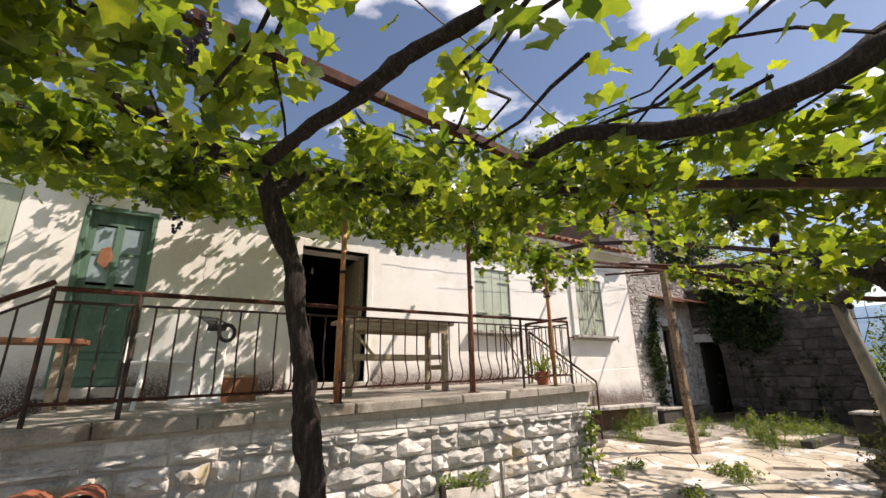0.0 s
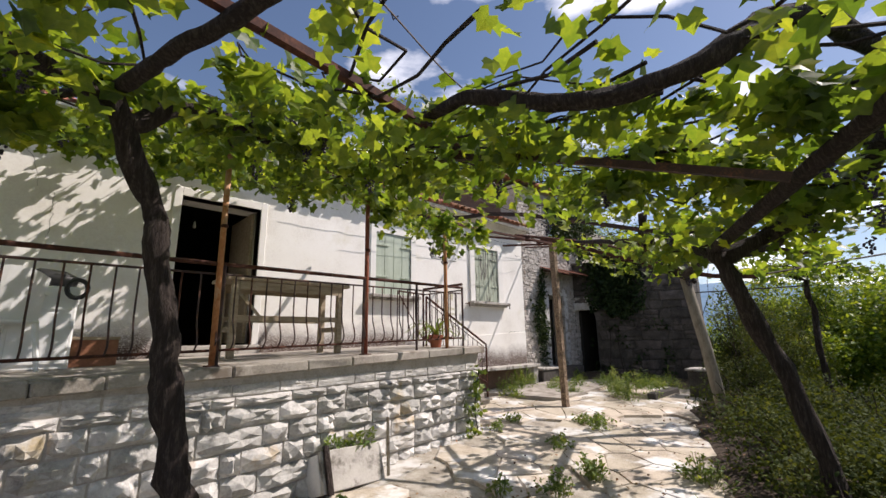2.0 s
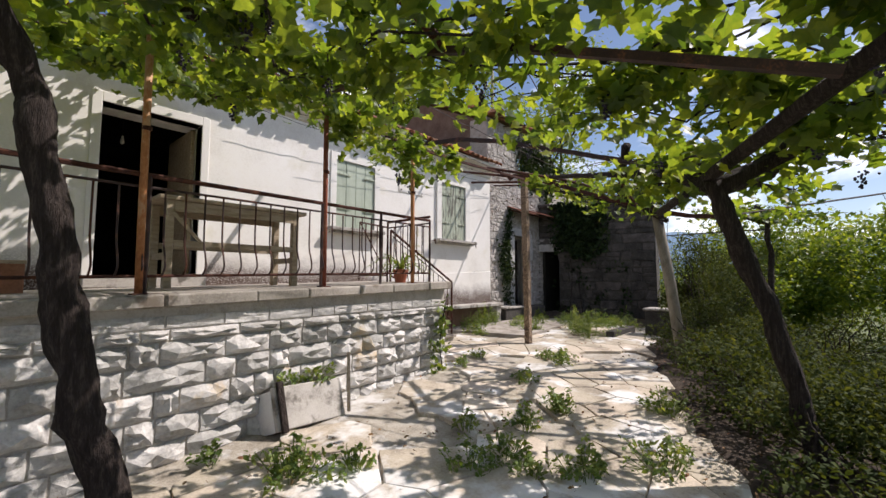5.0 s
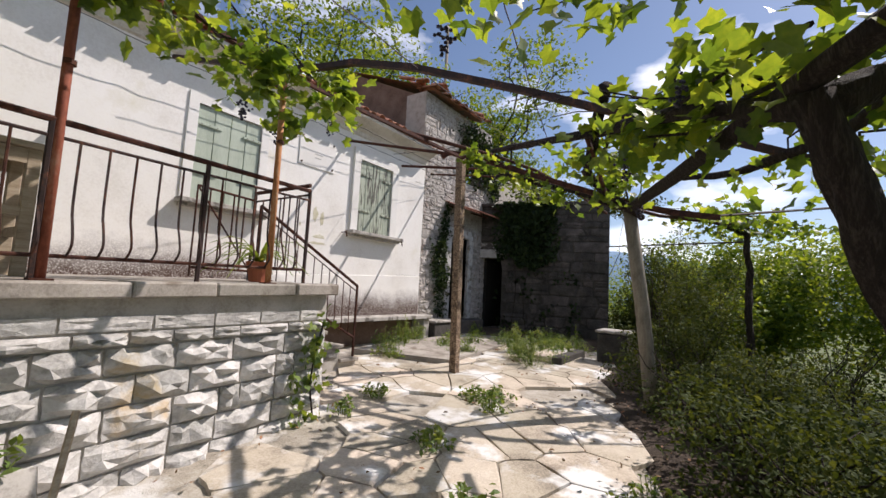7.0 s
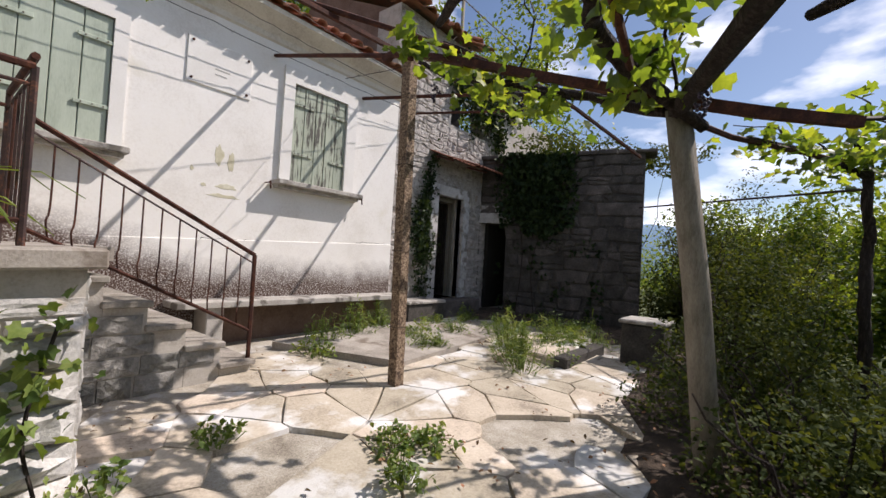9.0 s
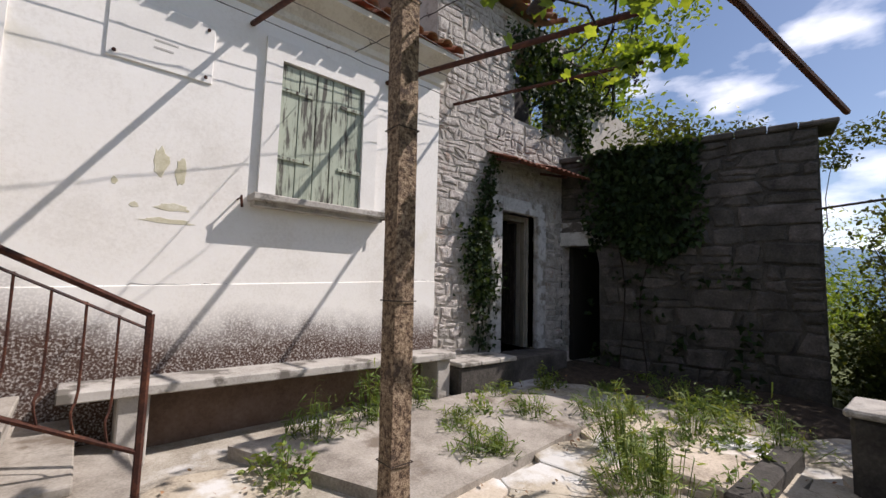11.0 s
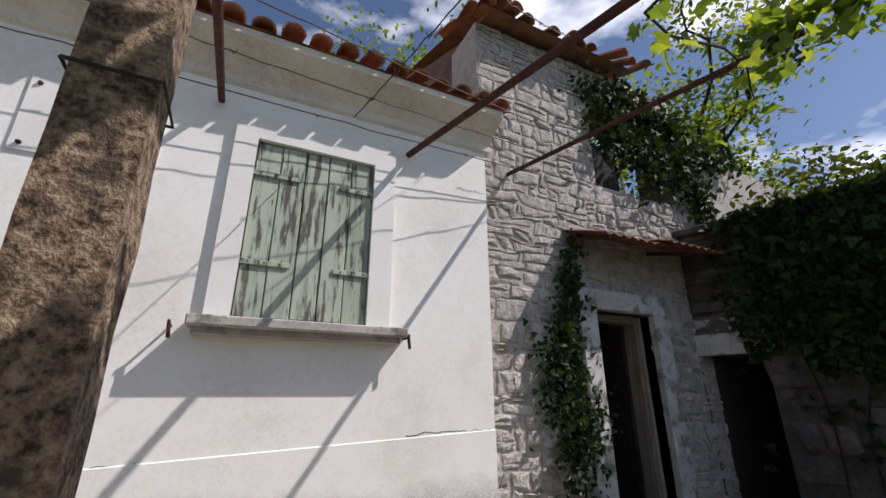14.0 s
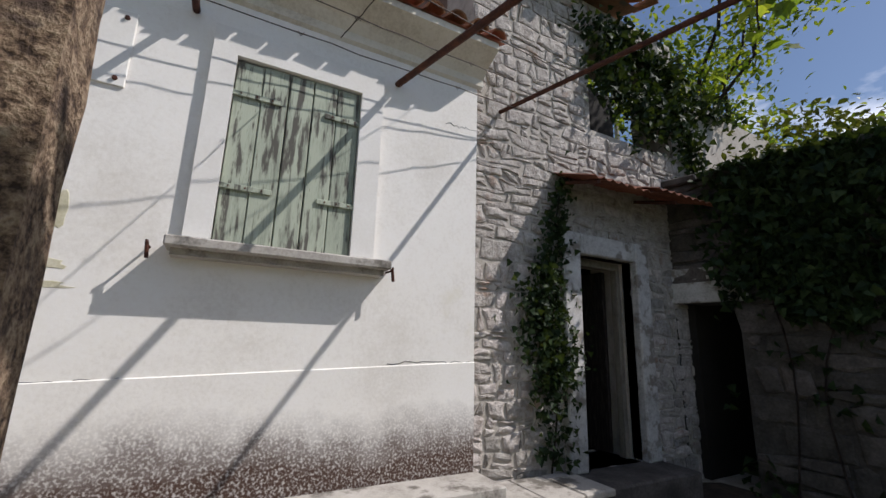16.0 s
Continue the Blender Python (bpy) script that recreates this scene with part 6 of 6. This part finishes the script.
for x, y, w, h, n in ((1.8, 3.1, 0.34, 0.20, 380), (2.15, 2.9, 0.18, 0.14, 130), (3.27, 2.77, 0.16, 0.14, 110), (4.24, 2.38, 0.20, 0.22, 260), (3.23, 1.67, 0.24, 0.2, 260), (6.3, 3.6, 0.2, 0.12, 160),
                      (4.97, 3.2, 0.2, 0.14, 170), (5.0, 1.6, 0.3, 0.22, 300), (3.78, 1.3, 0.3, 0.2, 280), (2.75, 2.35, 0.22, 0.18, 190), (3.1, 2.28, 0.2, 0.18, 170), (3.65, 2.42, 0.2, 0.2, 180), (1.5, 3.7, 0.14, 0.12, 90), (5.54, 4.36, 0.2, 0.11, 150),
                      (6.04, 3.25, 0.18, 0.16, 160), (6.5, 3.4, 0.2, 0.12, 170), (7.08, 5.55, 0.24, 0.20, 240), (10.3, 5.9, 0.3, 0.2, 220), (4.95, 4.2, 0.14, 0.12, 80), (0.3, 3.55, 0.3, 0.15, 200), (3.0, 2.0, 0.2, 0.12, 130), (-0.2, 3.3, 0.2, 0.12, 110)):
    weed(x, y, w, h, n, r)
for x, y, w, h, n in ((7.5, 6.0, 0.3, 0.34, 300), (8.05, 6.1, 0.35, 0.40, 380), (8.6, 6.25, 0.3, 0.36, 300), (8.6, 5.5, 0.22, 0.2, 180), (9.35, 5.4, 0.3, 0.24, 240), (9.35, 4.5, 0.35, 0.42, 420), (8.6, 3.9, 0.35, 0.46, 460), (8.9, 4.2, 0.3, 0.36, 300),
                      (10.2, 4.3, 0.36, 0.36, 330), (10.45, 3.7, 0.3, 0.3, 240), (9.6, 6.0, 0.2, 0.16, 140), (9.9, 5.0, 0.35, 0.28, 260), (11.2, 4.8, 0.4, 0.25, 240)):
    weed(x, y, w, h, n, r, "blade")
for k in range(22):
    x, y = r.uniform(8.3, 11.9), r.uniform(3.6, 5.7)
    weed(x, y, r.uniform(0.14, 0.3), r.uniform(0.08, 0.22), r.randrange(60, 190), r, "shrub" if k % 3 else "blade")
# dry leaf litter
g = Geo()
sp = []
for _ in range(1500):
    x = r.uniform(0, 11)
    y = r.uniform(hedge_edge(x) - 0.1, min(6.2, front_y(x) - 0.1 if x < 4.9 else 6.2))
    if noise.noise(Vector((x * 1.3, y * 1.3, 3))) > 0.05 or y < hedge_edge(x) + 0.5:
        sp.append((x, y, ground_z(x, y) + 0.022))
tagged(part("leaf_litter", leaves(g, sp, "shrub", 0.035, 0.0, 0.5, r), DRYLEAF), "scattered dry brown leaves on the yard", "litter", "", "stuff")

# ---- things in the yard ----
t = thing("stone_trough", (2.4, 3.95, -0.12), "white stone trough leaning against the terrace wall with weeds", "trough")
mtr = pose(2.42, 3.86, -0.12, -20, 4, 9)
# concrete grey on the front stands in for shade; the sides stay white
part("front_slab", Geo().box(-0.38, -0.02, 0, 0.38, 0.03, 0.36, mtr, 0.008), CONCRETE, t)
part("side_slab", Geo().box(-0.38, 0.03, 0.0, -0.34, 0.26, 0.34, mtr, 0.006), MARBLE, t)
part("side_slab", Geo().box(0.34, 0.03, 0.0, 0.38, 0.26, 0.34, mtr, 0.006), MARBLE, t)
part("batten", Geo().box(-0.36, -0.06, -0.02, -0.30, -0.025, 0.40, mtr, 0.006), BARK, t)
part("soil", Geo().box(-0.34, 0.03, 0.02, 0.34, 0.25, 0.27, mtr), EARTH, t)
tagged(part("plant_stick", Geo().tube([(2.80, 3.86, -0.10), (2.93, 4.06, 0.42)], 0.018, 6), WOOD), "grey wooden stake leaning on the stone wall", "stake")
r = random.Random(71)
tt = thing("trough_weeds", (2.4, 4.0, 0.18), "green weeds growing in the stone trough", "weed")
tagged(part("foliage", leaves(Geo(), [(r.uniform(2.12, 2.74), r.uniform(3.96, 4.08), r.uniform(0.18, 0.34)) for _ in range(160)], "shrub", 0.055, 0.3, 0.4, r), WEEDLEAF, tt), kind="stuff")

t = thing("roof_tile_stack", (-0.62, 3.3, -0.25), "stack of weathered red clay roof tiles by the wall", "tile stack")
part("pallet_block", Geo().box(-0.95, 3.12, -0.5, -0.36, 3.62, 0.02, None, 0.02), CONCRETE, t)
for i in range(8):
    for j in range(2):
        v, f = barrel(pose(-0.76 + 0.26 * j + rnd.uniform(-0.015, 0.015), 3.14 + rnd.uniform(-0.02, 0.02), 0.02 + 0.09 * i, rnd.uniform(-4, 4), rnd.uniform(-5, 5), rnd.uniform(-4, 4)), 0.42, 0.115, 0.10)
        part("clay_tile", Geo().add(v, f), REDTILE, t)
for k, (dx, tilt) in enumerate(((0.0, -20), (0.055, -17))):
    t = thing("flat_roof_tile", (-0.3, 3.3, -0.15), "flat ribbed red clay tile leaning upright", "roof tile", "leaning tiles")
    m = pose(-0.36 + dx * 3.2, 3.34 - dx * 2.2, -0.19, tilt, 4, 22)
    part("body", Geo().box(-0.13, 0, 0, 0.13, 0.018, 0.44, m, 0.005), REDTILE, t)
    for x in (-0.12, -0.04, 0.04, 0.12):
        part("rib", Geo().box(x - 0.012, -0.016, 0.01, x + 0.012, 0.002, 0.43, m, 0.004), REDTILE, t)

# old cistern edge and block by the hedge
t = thing("stone_block", (10.3, 2.9, 0.0), "dark weathered square stone block by the hedge", "block")
part("body", Geo().box(10.05, 2.75, -0.4, 10.6, 3.25, 0.52, None, 0.03), DARKSTONE, t)
part("cap", Geo().box(10.02, 2.72, 0.52, 10.63, 3.28, 0.57, None, 0.015), CONCRETE, t)
tagged(part("stone_curb", Geo().box(9.05, 3.55, -0.2, 10.4, 3.72, 0.14, pose(0, 0, 0, 0, 0, 0), 0.02), DARKSTONE), "low dark stone curb of an old basin", "curb")
tagged(part("flat_stone", Geo().box(9.2, 3.72, 0.0, 10.6, 4.25, 0.10, None, 0.02), PAVE), "raised pale stone slab beyond the curb", "slab")
tagged(part("concrete_apron", Geo().add([(7.6, 4.75, 0.0), (9.8, 4.95, 0.05), (10.2, 5.5, 0.06), (9.3, 6.2, 0.1), (6.9, 6.15, 0.05),
                                         (7.6, 4.75, 0.09), (9.8, 4.95, 0.13), (10.2, 5.5, 0.165), (9.3, 6.2, 0.185), (6.9, 6.15, 0.15)],
                                        ((5, 6, 7, 8, 9), (0, 1, 6, 5), (1, 2, 7, 6), (2, 3, 8, 7), (3, 4, 9, 8), (4, 0, 5, 9))), TERRACE), "thin grey concrete apron before the bench", "slab")

# ---- things on the terrace ----
TZ = slab_z(0)


def plastic_chair(at, turn):
    m0 = pose(*at, 0, 0, turn)
    t = thing("plastic_chair", at, "white moulded plastic garden armchair on the terrace", "chair")
    part("seat", Geo().box(-0.24, -0.22, 0.40, 0.24, 0.24, 0.43, m0, 0.012), WHITEPLASTIC, t)
    g = Geo()
    n = 7
    for i in range(n + 1):
        a = -1 + 2 * i / n
        for z, back in ((0.42, 0.20), (0.62, 0.25), (0.86 - 0.08 * a * a, 0.31)):
            for th in (0, 0.02):
                g.v.append(tuple(m0 @ Vector((a * 0.25, back - 0.06 * a * a + th, z))))
    for i in range(n):
        for k in range(2):
            q = i * 6 + k * 2
            g.f += [(q, q + 6, q + 8, q + 2), (q + 1, q + 3, q + 9, q + 7)]
        g.f += [(i * 6 + 4, i * 6 + 10, i * 6 + 11, i * 6 + 5)]
    part("backrest", g, WHITEPLASTIC, t)
    for s in (-1, 1):
        part("armrest", Geo().tube([m0 @ Vector(p) for p in ((s * 0.26, 0.24, 0.66), (s * 0.29, 0.0, 0.65), (s * 0.28, -0.22, 0.63), (s * 0.27, -0.25, 0.42))], 0.022, 6), WHITEPLASTIC, t)
        for y in (-0.22, 0.22):
            part("leg", Geo().tube([m0 @ Vector((s * 0.22, y * 0.95, 0.41)), m0 @ Vector((s * 0.27, y * 1.1, 0.0))], [0.026, 0.018], 6), WHITEPLASTIC, t)
    return t


plastic_chair((-0.30, 5.15, slab_z(-0.3)), 200)
t = thing("white_cabinet", (0.02, 5.45, slab_z(0)), "small white cupboard standing against railing chair", "cabinet")
part("body", Geo().box(-0.22, 5.25, slab_z(0), 0.24, 5.62, slab_z(0) + 0.74, None, 0.012), WHITEPLASTIC, t)
part("front_panel", Geo().box(-0.19, 5.235, slab_z(0) + 0.05, 0.21, 5.248, slab_z(0) + 0.50, None, 0.004), WHITEPLASTIC, t)
part("front_panel", Geo().box(-0.19, 5.235, slab_z(0) + 0.53, 0.21, 5.248, slab_z(0) + 0.72, None, 0.004), WHITEPLASTIC, t)
t = thing("black_hose", (0.05, 5.4, slab_z(0) + 0.74), "black coiled hose and bag lying on white cupboard", "hose")
part("bag", Geo().tube([(-0.2, 5.42, slab_z(0) + 0.80), (-0.05, 5.40, slab_z(0) + 0.83), (0.12, 5.42, slab_z(0) + 0.82), (0.22, 5.4, slab_z(0) + 0.79)], [0.05, 0.075, 0.07, 0.045], 8, 0.25), BLACK, t, "", True)
part("coil", Geo().tube([(0.22 + 0.075 * math.cos(a / 12 * 6.2832), 5.21, slab_z(0) + 0.72 + 0.085 * math.sin(a / 12 * 6.2832)) for a in range(13)], 0.02, 6), BLACK, t)
t = thing("wooden_box", (0.34, 5.5, slab_z(0.3)), "red-brown wooden box on the terrace floor", "box")
part("body", Geo().box(0.20, 5.36, slab_z(0.3), 0.60, 5.62, slab_z(0.3) + 0.27, None, 0.008), WOODRED, t)
part("rim", Geo().box(0.19, 5.35, slab_z(0.3) + 0.25, 0.61, 5.63, slab_z(0.3) + 0.28, None, 0.004), WOOD, t)
t = thing("wooden_table", (2.1, 5.2, slab_z(2)), "rough weathered wooden work table with cross braces", "table")
zt = slab_z(2)
for i in range(4):
    part("top_board", Geo().box(1.42, 4.92 + 0.15 * i, zt + 0.84, 2.92, 5.062 + 0.15 * i, zt + 0.88, None, 0.006), WOOD, t)
for x in (1.52, 2.80):
    for y in (4.98, 5.44):
        part("leg", Geo().box(x - 0.035, y - 0.035, zt, x + 0.035, y + 0.035, zt + 0.84, None, 0.005), WOOD, t)
    part("stretcher", Geo().box(x - 0.02, 5.02, zt + 0.28, x + 0.02, 5.40, zt + 0.34), WOOD, t)
for y in (4.96, 5.45):
    part("stretcher", Geo().box(1.555, y - 0.015, zt + 0.40, 2.765, y + 0.015, zt + 0.46), WOOD, t)
    part("apron", Geo().box(1.555, y - 0.015, zt + 0.74, 2.765, y + 0.015, zt + 0.835), WOOD, t)
part("brace", Geo().tube([(1.54, 4.95, zt + 0.72), (1.80, 4.95, zt + 0.44)], 0.022, 4), WOOD, t)
# small brown stand by the entrance
t = thing("wooden_bench", (-1.7, 5.6, slab_z(-1.2)), "low brown wooden stand beside the entrance door", "bench")
part("seat", Geo().box(-1.95, 5.5, slab_z(-1.2) + 0.62, -1.0, 5.85, slab_z(-1.2) + 0.67, None, 0.006), WOODRED, t)
for x in (-1.1, -1.18):
    part("leg", Geo().box(x - 0.03, 5.54 + (x + 1.18) * 2, slab_z(-1.2), x + 0.03, 5.60 + (x + 1.18) * 2, slab_z(-1.2) + 0.62, None, 0.004), WOOD, t)
# potted spider plant
px, py, pz = 4.38, 4.86, slab_z(4.4)
t = thing("potted_plant", (px, py, pz), "long-leaved plant in an orange clay pot", "plant")
prof = [(0.0, 0.0), (0.075, 0.0), (0.105, 0.15), (0.115, 0.15), (0.118, 0.185), (0.10, 0.185), (0.095, 0.15), (0.0, 0.15)]
g = Geo()
for i in range(14):
    a = 2 * math.pi * i / 14
    g.v += [(px + q * math.cos(a), py + q * math.sin(a), pz + h) for q, h in prof]
for i in range(14):
    for j in range(len(prof) - 1):
        a, b = i * 8 + j, ((i + 1) % 14) * 8 + j
        g.f.append((a, b, b + 1, a + 1))
part("pot", g, POTCLAY, t)
r = random.Random(81)
for k in range(26):
    a, L = r.uniform(0, 6.28), r.uniform(0.35, 0.62)
    d = Vector((math.cos(a), math.sin(a), 0))
    lift = r.uniform(0.5, 1.1)
    line = [Vector((px, py, pz + 0.15)) + d * L * s * (0.35 + 0.5 * s) + Vector((0, 0, L * (lift * s - 0.75 * s * s * s))) for s in (0, 0.25, 0.5, 0.75, 1)]
    side = Vector((-d.y, d.x, 0))
    g = Geo()
    for i, p in enumerate(line):
        w = 0.018 * (1 - (i / 4) ** 2) + 0.002
        g.v += [tuple(p - side * w + Vector((0, 0, 0.006))), tuple(p), tuple(p + side * w + Vector((0, 0, 0.006)))]
    for i in range(4):
        g.f += [(i * 3, i * 3 + 1, i * 3 + 4, i * 3 + 3), (i * 3 + 1, i * 3 + 2, i * 3 + 5, i * 3 + 4)]
    part("leaf", g, WEEDLEAF, t)

# ---- crazy paving ----
paving = structure("pavement", Geo(), PAVE, "irregular worn stone paving with open joints", "paving")
r = random.Random(91)
for p, poly in cells(0.0, 10.4, 0.2, 6.2, 0.54, 0.46, r, 0.85):
    x, y = p
    if y < hedge_edge(x) + 0.15 or (x < 5.0 and y > front_y(x) - 0.25) or (4.8 < x < 6.5 and y > 5.2):
        continue
    if max(q[1] for q in poly) > front_y(x) - 0.03 and x < 5.1:
        continue
    if 6.9 < x < 10 and y > 4.9 or noise.noise(Vector((x * 0.9, y * 0.9, 8))) < -0.32:
        continue
    high = 0.006 * r.uniform(0.5, 1.6)
    part("paving_stone", slab_geo(poly, 0.006, -0.05, high, lambda a, b, h: Vector((a, b, ground_z(a, b) - 0.006 + h)), r, 0.02), PAVE, paving)
